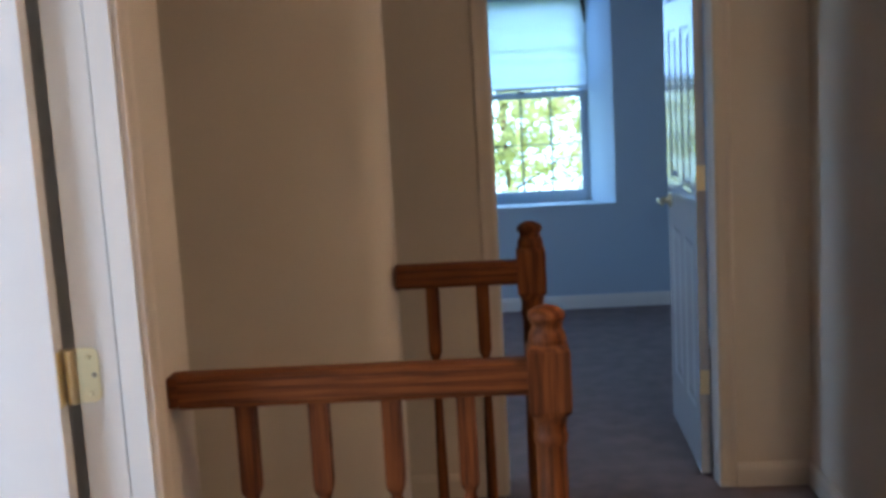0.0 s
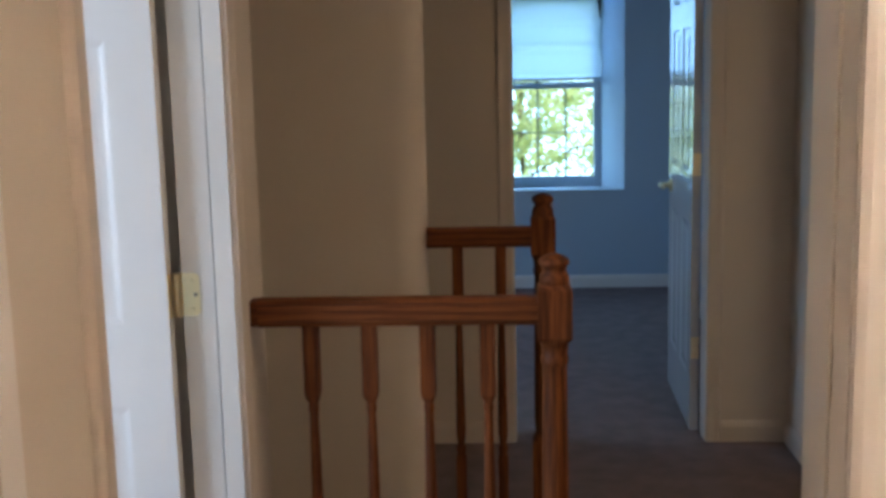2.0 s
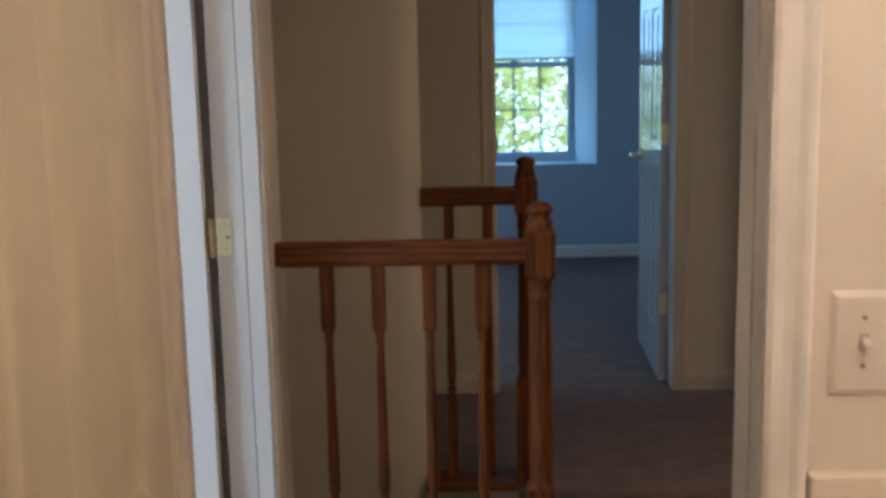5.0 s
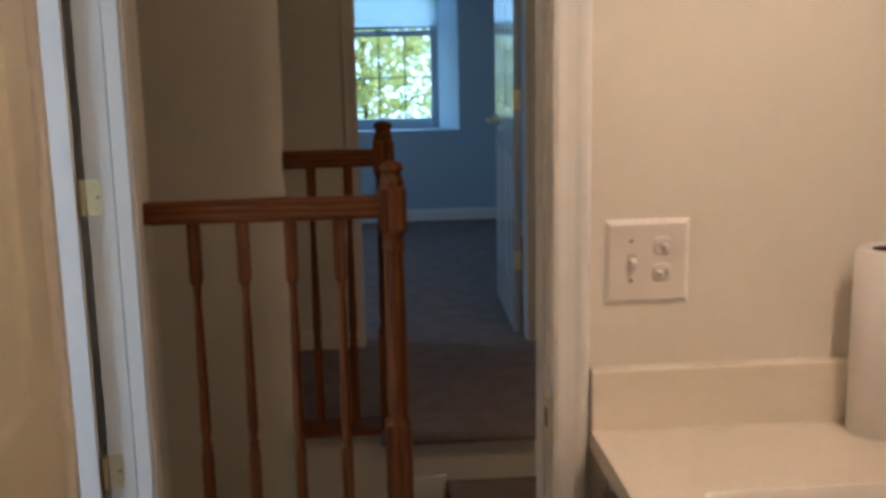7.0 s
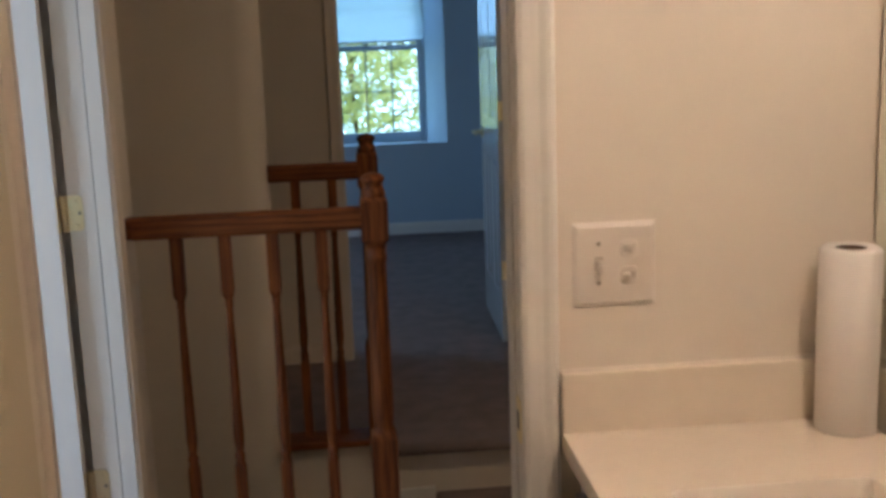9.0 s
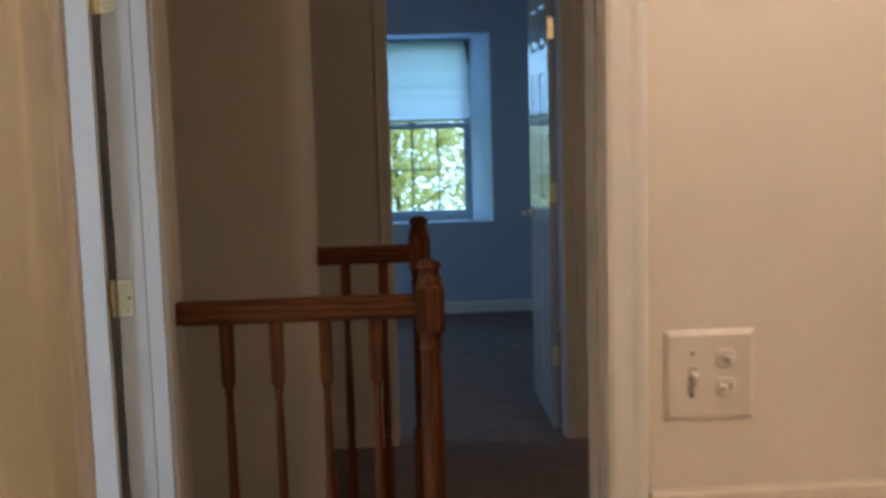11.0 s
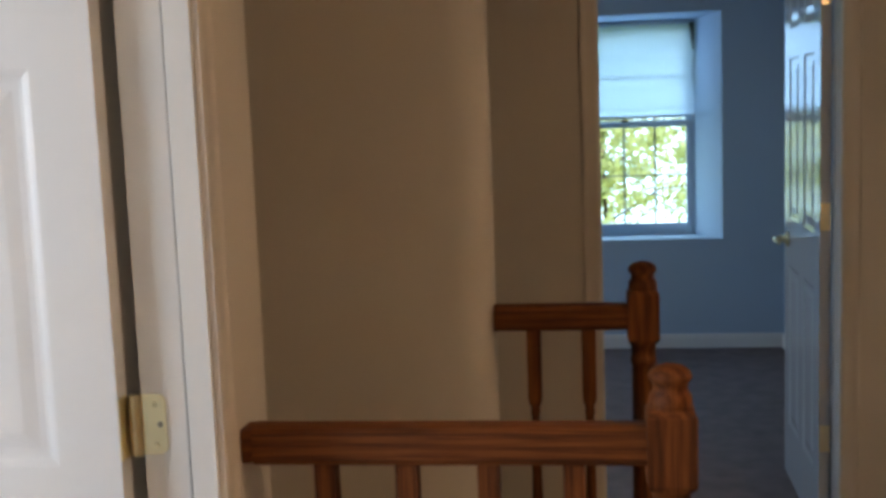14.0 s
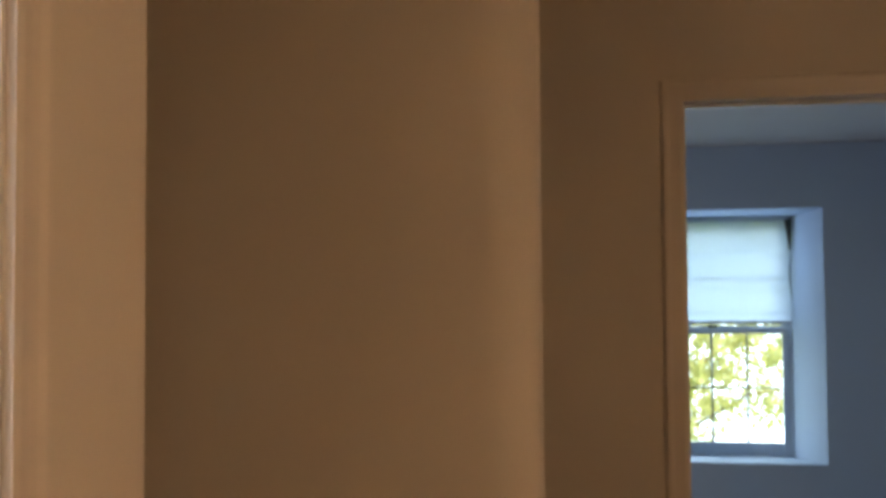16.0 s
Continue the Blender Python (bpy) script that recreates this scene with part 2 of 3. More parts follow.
# ---- plan ----
TOP = 2.32            # ceilings
LOW = -0.195          # lower landing
HALL_L, HALL_R = -0.613, 1.032
ROOM_L = -0.720       # side bedroom's face of the hall wall
WIDE, TURN = 2.5, 2.68   # the landing opens to the side before the hall
BATH_F = 0.115        # hall face of the bathroom wall
EDGE1, EDGE2 = 1.60, 2.425
BED_F, BED_B = 3.50, 3.62
BACK = 6.65
OPEN1, OPEN2 = 0.645, 1.401          # side bedroom's doorway
BATH_L, BATH_R = -0.49, 0.178      # bathroom doorway
DOOR_L, DOOR_R = -0.027, 0.713     # far bedroom's doorway
HEAD = 2.02

# floors
structure("floor_bathroom", slab(-0.75, 0.78, -2.5, 0.0, -0.25, 0.0), TILE, "pale vinyl bathroom floor", "floor")
structure("floor_landing", slab(HALL_L, HALL_R, 0.0, EDGE1, -0.25, 0.0), CARPET, "brown carpet on the upper landing", "floor")
structure("floor_side_bedroom", slab(-3.6, HALL_L - 0.001, -1.6, 1.545, -0.25, -0.001), CARPET, "brown carpet in the side bedroom", "floor")
structure("floor_lower_landing", slab(0.24, HALL_R, EDGE1, EDGE2, LOW - 0.2, LOW, 0.014), CARPET, "brown carpet on the sunken landing", "floor")
structure("floor_hall", slab(0.0125, HALL_R, EDGE2 - 0.028, BED_B, -0.045, 0.0), CARPET, "brown carpet in the hall, rounded over its edge", "floor")
structure("floor_hall_side", slab(-0.2945, 0.0124, EDGE2 + 0.016, BED_B, -0.045, 0.0), CARPET, "brown carpet behind the short railing", "floor")
structure("floor_passage", slab(-2.2, -0.295, EDGE2 + 0.116, BED_B, -0.045, 0.0), CARPET, "brown carpet in the side passage", "floor")
structure("floor_bedroom", slab(-2.6, 1.09, BED_B, BACK, -0.25, 0.0), CARPET, "greyish brown bedroom carpet", "floor")
structure("carpet_nosing", tube([(0.0125, EDGE2 - 0.028, -0.0225), (HALL_R, EDGE2 - 0.028, -0.0225)], 0.0224, 20), CARPET, "brown carpet rolled over the hall floor's edge", "floor")
bm = slab(0.0125, HALL_R, EDGE2, EDGE2 + 0.1, -0.9, -0.047)
box(bm, -0.2945, 0.0124, EDGE2, EDGE2 + 0.015, -0.9, 0.0)
# darker trim colour stands for the shade under the edge
structure("riser_board", bm, HALL_TRIM, "painted board under the hall floor's edge, its shade put into the colour", "riser")

# stairs that go down beside the railing
STEP = 0.25
for i in range(1, 9):
    x1 = 0.24 - (i - 1) * STEP
    st = structure("stair_step", slab(x1 - STEP - 0.02, x1, EDGE1 + 0.06, EDGE2, LOW - 0.19 * i - 0.19, LOW - 0.19 * i, 0.012), CARPET, "brown carpeted step of the stairs going down", "step")
    st["group"] = "stairs going down"
skirt = bmesh.new()
line = [(0.24, LOW + 0.02), (0.12, LOW + 0.015), (0.06, LOW - 0.01), (-0.07, -0.305), (-0.3, -0.305 - 0.23 * 0.76), (-1.7, -0.305 - 1.63 * 0.76)]
up = [skirt.verts.new((x, EDGE2 - 0.014, z)) for x, z in line]
dn = [skirt.verts.new((x, EDGE2 - 0.014, z - 0.5)) for x, z in line]
up2 = [skirt.verts.new((x, EDGE2 - 0.001, z)) for x, z in line]
for i in range(len(line) - 1):
    skirt.faces.new((up[i], up[i + 1], dn[i + 1], dn[i]))
    skirt.faces.new((up[i], up2[i], up2[i + 1], up[i + 1]))
structure("stair_skirt", skirt, TRIM, "white skirting board that follows the stairs down", "trim")

# walls
def wall(name, bm, mat=PAINT, label="beige painted plaster wall"):
    return structure(name, bm, mat, label, "wall")


bm = bmesh.new()
box(bm, ROOM_L, BATH_L - 0.02, 0.0, BATH_F, 0.0, TOP)
box(bm, BATH_R + 0.02, WIDE + 0.12, 0.0, BATH_F, 0.0, TOP)
box(bm, BATH_L - 0.02, BATH_R + 0.02, 0.0, BATH_F, HEAD + 0.04, TOP)
wall("wall_bathroom", bm, BATH_PAINT, "warm pinkish beige painted bathroom wall")
bm = bmesh.new()
box(bm, ROOM_L, HALL_L, BATH_F, OPEN1 - 0.02, 0.0, TOP)
box(bm, ROOM_L, HALL_L, OPEN2 + 0.02, 1.66, -2.4, TOP)
box(bm, ROOM_L, HALL_L, OPEN1 - 0.02, OPEN2 + 0.02, HEAD + 0.02, TOP)
wall("wall_hall_side", bm)
wall("wall_hall_far_side", slab(HALL_R, HALL_R + 0.12, TURN, BED_F, -2.4, TOP))
wall("wall_landing_back", slab(HALL_R + 0.12, WIDE + 0.12, TURN, TURN + 0.12, -0.3, TOP))
wall("wall_landing_end", slab(WIDE, WIDE + 0.12, BATH_F, TURN, -0.3, TOP))
structure("floor_side_landing", slab(HALL_R, WIDE, BATH_F, TURN, -0.4, -0.001), CARPET, "brown carpet on the side landing", "floor")
wall("wall_under_landing", slab(HALL_L + 0.001, HALL_R, EDGE1 + 0.002, EDGE1 + 0.05, -2.4, -0.02))

# stairwell wall: a stub beside a side passage, whose plaster flares a little towards its corner bead
bm = bmesh.new()
END = -0.295
flare = [(END - 0.11 * (1 - k / 12), EDGE2 + 0.045 * (k / 12) ** 3) for k in range(13)]
section = [(-2.2, EDGE2), (END - 0.6, EDGE2), *flare, (END, EDGE2 + 0.108), (END - 0.004, EDGE2 + 0.115), (-2.2, EDGE2 + 0.115)]
lo = [bm.verts.new((x, y, -2.4)) for x, y in section]
hi = [bm.verts.new((x, y, TOP)) for x, y in section]
for i in range(len(section)):
    j = (i + 1) % len(section)
    bm.faces.new((lo[i], lo[j], hi[j], hi[i])).smooth = 1 <= i <= 13
wall("wall_stairwell", bm)
wall("wall_stair_end", slab(-2.3, -2.2, 1.4, BED_F, -2.4, TOP))
wall("wall_stair_near", slab(-3.72, ROOM_L, 1.545, 1.66, -2.4, TOP))
bm = bmesh.new()
box(bm, -2.6, DOOR_L - 0.02, BED_F, BED_B, 0.0, TOP)
box(bm, DOOR_R + 0.02, 1.3, BED_F, BED_B, 0.0, TOP)
box(bm, DOOR_L - 0.02, DOOR_R + 0.02, BED_F, BED_B, HEAD + 0.02, TOP)
wall("wall_hall_end", bm)

# far bedroom, with a deep splayed window recess
GL, GR, GY = -0.205, 0.583, 7.24
RL, RR, RB, RT = -0.358, 0.736, 0.648, 1.986
FL, FR, FB, FT = -0.258, 0.636, 0.651, 1.982
bm = bmesh.new()
for a in ((-2.6, RL, 0.0, TOP), (RR, 1.09, 0.0, TOP), (RL, RR, 0.0, 0.598), (RL, RR, RT, TOP)):
    box(bm, a[0], a[1], BACK, 7.46, a[2], a[3])
box(bm, RL, RR, BACK, BACK + 0.05, 0.598, RB)
wall("wall_window", bm, DAYLIT_PAINT, "pale bedroom wall with cold daylight's blue put into its paint")
bm = bmesh.new()
for a, b in (((RR, FR), 1), ((RL, FL), -1)):
    vs = [bm.verts.new(p) for p in ((a[0] + 0.001 * b, BACK + 0.002, RB + 0.001), (a[1], 7.215, 0.600), (a[1], 7.215, RT - 0.001), (a[0] + 0.001 * b, BACK + 0.002, RT - 0.001), (a[0] + 0.001 * b, 7.215, 0.600), (a[0] + 0.001 * b, 7.215, RT - 0.001))]
    bm.faces.new((vs[0], vs[1], vs[2], vs[3]))
    bm.faces.new((vs[1], vs[4], vs[5], vs[2]))
structure("window_reveal", bm, DAYLIT_PAINT, "pale splayed plaster sides of the window recess", "reveal")
sill_section = [(BACK - 0.010, RB + 0.001), (BACK - 0.010, 0.657), (BACK - 0.006, 0.661), (7.215, 0.617), (7.215, 0.600), (BACK + 0.052, 0.600), (BACK + 0.052, RB + 0.001)]
structure("window_sill_board", swept(sill_section, RL + 0.002, RR - 0.002), DAYLIT_PAINT, "pale painted deep window sill that slopes outwards", "sill")
wall("wall_bedroom_right", slab(1.09, 1.21, BED_B, 7.46, 0.0, TOP), DAYLIT_PAINT, "pale bedroom wall with cold daylight's blue put into its paint")
# left wall, with an unseen opening added for the fill lamp
bm = bmesh.new()
for a in ((BED_F, 4.05, 0.0, TOP), (5.15, 7.46, 0.0, TOP), (4.05, 5.15, 0.0, 0.65), (4.05, 5.15, 2.02, TOP)):
    box(bm, -2.72, -2.6, *a)
wall("wall_bedroom_left", bm, DAYLIT_PAINT, "pale bedroom wall with cold daylight's blue put into its paint")

# side bedroom and bathroom shells
bm = bmesh.new()
box(bm, -3.72, -3.6, -1.6, -0.85, -0.2, TOP)
box(bm, -3.72, -3.6, 0.25, 1.545, -0.2, TOP)
box(bm, -3.72, -3.6, -0.85, 0.25, -0.2, 0.8)
box(bm, -3.72, -3.6, -0.85, 0.25, 2.15, TOP)
wall("wall_side_window", bm)
wall("wall_side_near", slab(-3.72, -0.75, -1.72, -1.6, -0.2, TOP))
wall("wall_bathroom_left", slab(-0.75, -0.63, -2.5, 0.0, 0.0, TOP), BATH_PAINT, "warm pinkish beige painted bathroom wall")
wall("wall_bathroom_right", slab(0.66, 0.78, -2.5, 0.0, 0.0, TOP), BATH_PAINT, "warm pinkish beige painted bathroom wall")
wall("wall_bathroom_back", slab(-0.75, 0.78, -2.62, -2.5, 0.0, TOP), BATH_PAINT, "warm pinkish beige painted bathroom wall")
structure("ceiling_bathroom", slab(-0.75, 0.78, -2.62, BATH_F, TOP, TOP + 0.1), CEILING, "white bathroom ceiling", "ceiling")
structure("ceiling_hall", slab(-2.3, WIDE + 0.12, BATH_F, BED_B, TOP, TOP + 0.1), CEILING, "white hall ceiling", "ceiling")
structure("ceiling_side_bedroom", slab(-3.72, -0.75, -1.72, 1.6, TOP + 0.004, TOP + 0.11), CEILING, "white bedroom ceiling", "ceiling")
structure("ceiling_bedroom", slab(-2.72, 1.21, BED_B, 7.46, TOP, TOP + 0.1), CEILING, "white bedroom ceiling", "ceiling")


# trim: casings, jambs, baseboards
def baseboard(name, x0, x1, m, label="white painted baseboard", paint=None):
    sec = [(0, 0), (-0.014, 0), (-0.014, 0.062), (-0.010, 0.074), (-0.005, 0.082), (0, 0.085)]
    return structure(name, placed(swept(sec, x0, x1), m), paint or TRIM, label, "baseboard")


CASING = [(0.0, 0.0), (0.0, 0.010), (0.008, 0.0125), (0.020, 0.0118), (0.032, 0.0125), (0.042, 0.0152), (0.049, 0.0152), (0.0545, 0.010), (0.057, 0.004), (0.057, 0.0)]


def casing(name, x0, x1, head, m, label, paint=None, wide=1.0, deep=1.0):
    """Mitred moulded casing round an opening: x across, z up, proud towards -y."""
    bm = bmesh.new()
    loops = []
    for x, z, sx, sz in ((x0, 0, -1, 0), (x0, head, -1, 1), (x1, head, 1, 1), (x1, 0, 1, 0)):
        loops.append([bm.verts.new((x + sx * a * wide, -b * deep - 0.0005, z + sz * a * wide)) for a, b in CASING])
    n = len(CASING)
    for p, q in zip(loops, loops[1:]):
        for i in range(n):
            bm.faces.new((p[i], p[(i + 1) % n], q[(i + 1) % n], q[i]))
    bm.faces.new(loops[0])
    bm.faces.new(loops[-1][::-1])
    return structure(name, placed(bm, m), paint or TRIM, label, "casing")


def jamb(name, x0, x1, depth, head, stop0, stop1, m, proud=0.011):
    """Jamb boards with stops: x across, y through the wall."""
    bm = bmesh.new()
    if stop0 == 0.0:
        # split jamb: front boards that stand a little proud, with an open joint behind them
        a, g = stop1 + 0.003, 0.0018
        box(bm, x0 - 0.019, x0, a, depth, 0, head + 0.019)
        box(bm, x1, x1 + 0.019, a, depth, 0, head + 0.019)
        box(bm, x0, x1, a, depth, head, head + 0.019)
        j = structure(name, placed(bm, m), TRIM, "white painted split door jamb with an open joint", "jamb")
        for p, q, lo, hi in ((x0 - 0.019, x0 + g, 0, head), (x1 - g, x1 + 0.019, 0, head), (x0 - 0.019, x1 + 0.019, head, head + 0.019)):
            part("front_board", placed(slab(p, q, 0.0, stop1, lo, hi, 0.001), m), TRIM, j)
        return j
    box(bm, x0 - 0.019, x0, 0, depth, 0, head + 0.019)
    box(bm, x1, x1 + 0.019, 0, depth, 0, head + 0.019)
    box(bm, x0, x1, 0, depth, head, head + 0.019)
    box(bm, x0, x0 + proud, stop0, stop1, 0, head, 0.001)
    box(bm, x1 - proud, x1, stop0, stop1, 0, head, 0.001)
    box(bm, x0 + proud, x1 - proud, stop0, stop1, head - 0.011, head, 0.002)
    return structure(name, placed(bm, m), TRIM, "white painted door jamb with stops", "jamb")


UNIT = pose(0, 0, 0)
# bathroom doorway
jamb("jamb_bathroom", BATH_L, BATH_R, BATH_F, HEAD, 0.04, 0.075, UNIT, 0.003)
casing("casing_bathroom", BATH_L - 0.004, BATH_R + 0.001, HEAD, UNIT, "white moulded casing of the bathroom doorway", wide=0.87)
casing("casing_bathroom_hall", -(BATH_R + 0.004), -(BATH_L - 0.004), HEAD, pose(0, BATH_F, 0, 0, 0, 180), "white moulded casing of the bathroom doorway")
# side bedroom doorway: local x along +y, local -y towards +x
SIDE = pose(HALL_L, 0, 0, 0, 0, 90)
jamb("jamb_side_bedroom", OPEN1, OPEN2, HALL_L - ROOM_L, HEAD, 0.0, 0.0385, SIDE)
# warm hall light on this white casing is given by the cream colour
casing("casing_side_bedroom", OPEN1 - 0.004, OPEN2 + 0.004, HEAD, SIDE, "moulded casing of the side bedroom's doorway, warm hall light put into its colour", HALL_TRIM)
# far bedroom doorway
FAR = pose(0, BED_F, 0)
jamb("jamb_bedroom", DOOR_L, DOOR_R, 0.12, HEAD, 0.045, 0.08, FAR, 0.003)
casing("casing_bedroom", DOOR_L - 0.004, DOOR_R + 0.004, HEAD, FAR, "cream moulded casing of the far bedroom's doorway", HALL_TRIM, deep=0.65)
casing("casing_bedroom_inside", -(DOOR_R + 0.004), -(DOOR_L - 0.004), HEAD, pose(0, BED_B, 0, 0, 0, 180), "white moulded casing of the far bedroom's doorway")
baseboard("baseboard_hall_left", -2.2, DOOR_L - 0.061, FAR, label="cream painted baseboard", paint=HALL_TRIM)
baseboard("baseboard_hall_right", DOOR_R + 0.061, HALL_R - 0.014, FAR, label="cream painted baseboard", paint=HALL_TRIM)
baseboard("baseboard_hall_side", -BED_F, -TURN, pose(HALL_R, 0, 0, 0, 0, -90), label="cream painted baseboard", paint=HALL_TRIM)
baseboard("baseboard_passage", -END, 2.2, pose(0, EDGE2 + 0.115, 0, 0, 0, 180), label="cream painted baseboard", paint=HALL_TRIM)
baseboard("baseboard_bedroom", -2.6, 1.09, pose(0, BACK, 0))
baseboard("baseboard_bedroom_side", -BACK + 0.014, -BED_B - 0.06, pose(1.09, 0, 0, 0, 0, -90))


# ---- doors ----
def panel_shape(x0, x1, z0, z1, t):
    """A moulded raised panel, seen from both faces, in an opening of the door's frame."""
    bm = bmesh.new()
    rows = ((0.0, 0.0), (0.006, 0.0012), (0.012, 0.0034), (0.018, 0.0042), (0.028, 0.0042), (0.040, 0.0024), (0.050, 0.0010))
    for side in (0, 1):
        loops = []
        for inset, deep in rows:
            y = deep if side == 0 else t - deep
            a = inset
            loops.append([bm.verts.new(p) for p in ((x0 + a, y, z0 + a), (x1 - a, y, z0 + a), (x1 - a, y, z1 - a), (x0 + a, y, z1 - a))])
        for p, q in zip(loops, loops[1:]):
            for i in range(4):
                bm.faces.new((p[i], p[(i + 1) % 4], q[(i + 1) % 4], q[i]))
        bm.faces.new(loops[-1])
    return bm


def hinge_shape(z):
    """Leaf on the door's edge and knuckle, at x 0."""
    bm = slab(-0.0015, 0.0012, 0.004, 0.034, z - 0.0445, z + 0.0445)
    return bm


def panel_door(name, width, stile, m, label, hinges, height=2.01, t=0.035, group="doors", paint=DOOR_PAINT, rails=(0.21, 0.83, 1.005, 1.605, 1.705, 1.905)):
    """Six-panel door: x from the hinge edge, y through its thickness, z up."""
    d = thing(name, label, "door", m, group)
    mid = stile * 0.95
    xs = (stile, (width - mid) / 2, (width + mid) / 2, width - stile)
    zs = (rails[0:2], rails[2:4], rails[4:6])
    bm = bmesh.new()
    box(bm, 0, stile, 0, t, 0, height)
    box(bm, width - stile, width, 0, t, 0, height)
    for z0, z1 in ((0, rails[0]), rails[1:3], rails[3:5], (rails[5], height)):
        box(bm, stile, width - stile, 0, t, z0, z1)
    for z0, z1 in zs:
        box(bm, xs[1], xs[2], 0, t, z0, z1)
    bmesh.ops.remove_doubles(bm, verts=bm.verts, dist=0.0001)
    part("frame", bm, paint, d)
    for z0, z1 in zs:
        part("panel", panel_shape(xs[0], xs[1], z0, z1, t), paint, d)
        part("panel", panel_shape(xs[2], xs[3], z0, z1, t), paint, d)
    for z in hinges:
        part("hinge", hinge_shape(z), BRASS, d, "brass hinge leaf")
    return d


def jamb_hinge(m, label):
    """Brass hinge on a jamb: rounded leaf (x along the jamb, z up, proud towards -y), screws and knuckle."""
    h = thing("door_hinge", label, "hinge", m, "brass hinges")
    bm = bmesh.new()
    r, w, hh = 0.012, 0.036, 0.0445
    outline = [(0, -hh)]
    for cx, cz, a0 in ((w - r, -hh + r, -90), (w - r, hh - r, 0)):
        outline += [(cx + r * math.cos(radians(a0 + k * 15)), cz + r * math.sin(radians(a0 + k * 15))) for k in range(7)]
    outline += [(0, hh)]
    f0 = [bm.verts.new((x, -0.0022, z)) for x, z in outline]
    f1 = [bm.verts.new((x, 0.0, z)) for x, z in outline]
    bm.faces.new(f0)
    for i in range(len(outline)):
        j = (i + 1) % len(outline)
        bm.faces.new((f0[i], f1[i], f1[j], f0[j]))
    part("leaf", bm, BRASS, h)
    for z, x in ((-0.03, 0.020), (0.0, 0.027), (0.03, 0.020)):
        part("screw", placed(turned([(0, 0.0042, 0), (0.0012, 0.0036, 0), (0.0016, 0.001, 0)], 10), pose(x, -0.0022, z, 90)), SCREW if z == 0.0 else BRASS, h, "small countersunk screw")
    for i in range(5):
        part("knuckle", placed(turned([(0.0001, 0.0080, 0), (0.0004, 0.0085, 0), (0.0006, 0.0085, 0), (0.0171, 0.0085, 0), (0.0173, 0.0085, 0), (0.0177, 0.0080, 0)], 14), pose(-0.0085, -0.006, -hh + i * 0.0178)), BRASS, h)
    return h


HINGES = (0.32, 1.037, 1.755)
# side bedroom door, open at a right angle to the hall
panel_door("side_bedroom_door", 0.738, 0.092, pose(ROOM_L - 0.020, OPEN2 - 0.003, 0.012, 0, 0, 180), "white six-panel door standing open into the side bedroom", (0.308, 1.025, 1.743), rails=(0.20, 0.80, 0.972, 1.535, 1.633, 1.880))
for z in HINGES:
    jamb_hinge(pose(ROOM_L, OPEN2 - 0.0005, z), "brass hinge with rounded corners on the white jamb")
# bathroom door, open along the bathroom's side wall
panel_door("bathroom_door", 0.655, 0.088, pose(BATH_L + 0.036, -0.004, 0.012, 0, 0, -90) @ pose(0, -0.035, 0), "six-panel bathroom door standing open, warm light put into its tan colour", (), paint=WARM_LIT_DOOR)
# far bedroom door, open along the bedroom's side
HX = DOOR_R - 0.009
bdoor = panel_door("bedroom_door", 0.725, 0.105, pose(HX - 0.034, BED_B - 0.022, 0.014, 0, 0, 88.6) @ pose(0, -0.035, 0), "glossy white six-panel bedroom door standing open, its shade put into greyed paint", (), paint=SHADED_GLOSS)
for z in (0.353, 1.085, 1.80):
    part("hinge", slab(-0.0024, 0.0, 0.001, 0.034, z - 0.058, z + 0.031), BRASS, bdoor, "brass hinge")


def lever(parent, x, z, side):
    """Brass lever handle on one face of a door; side -1 is the face at y 0.035."""
    s = pose(x, 0.0, z) if side > 0 else pose(x, 0.035, z) @ Matrix.Diagonal((1, -1, 1, 1))
    hnd = part("handle", placed(placed(turned([(0, 0.031, 0), (0.004, 0.031, 0), (0.009, 0.026, 0), (0.011, 0.014, 0), (0.040, 0.010, 0), (0.052, 0.011, 0), (0.056, 0.008, 0)], 24), pose(0, 0, 0, 90)), s), BRASS, parent, "polished brass lever handle", True)
    part("lever", placed(tube([(0.004, -0.047, 0), (-0.03, -0.050, 0.002), (-0.07, -0.049, 0.001), (-0.10, -0.046, -0.004)], [0.010, 0.009, 0.008, 0.007]), s), BRASS, hnd, "", True)


lever(bdoor, 0.650, 0.925, -1)
lever(bdoor, 0.650, 0.925, 1)
strike = thing("strike_plate", "small brass strike plate on the bathroom jamb", "strike plate")
bm = slab(BATH_R - 0.0022, BATH_R + 0.001, 0.006, 0.036, 0.897, 0.957, 0.0008)
part("plate", bm, BRASS, strike)
part("latch_hole", slab(BATH_R - 0.0026, BATH_R - 0.002, 0.013, 0.029, 0.914, 0.940), DARK, strike, "dark latch hole")

# ---- railings ----
def baluster_shape(top):
    q = [(0.004, 0.0155, 1), (0.275, 0.0155, 1), (0.290, 0.0155, 0.8), (0.300, 0.012, 0), (0.306, 0.0135, 0), (0.314, 0.0155, 0), (0.322, 0.0135, 0), (0.330, 0.0105, 0), (0.340, 0.0125, 0),
         (0.37, 0.0150, 0), (0.46, 0.0140, 0), (0.60, 0.0120, 0), (0.70, 0.0104, 0), (0.742, 0.0096, 0), (0.748, 0.0116, 0), (0.756, 0.0116, 0), (0.761, 0.0100, 0), (0.768, 0.0125, 0.2), (0.778, 0.0155, 0.85), (0.786, 0.0166, 1), (top, 0.0166, 1)]
    return turned(q, 20)


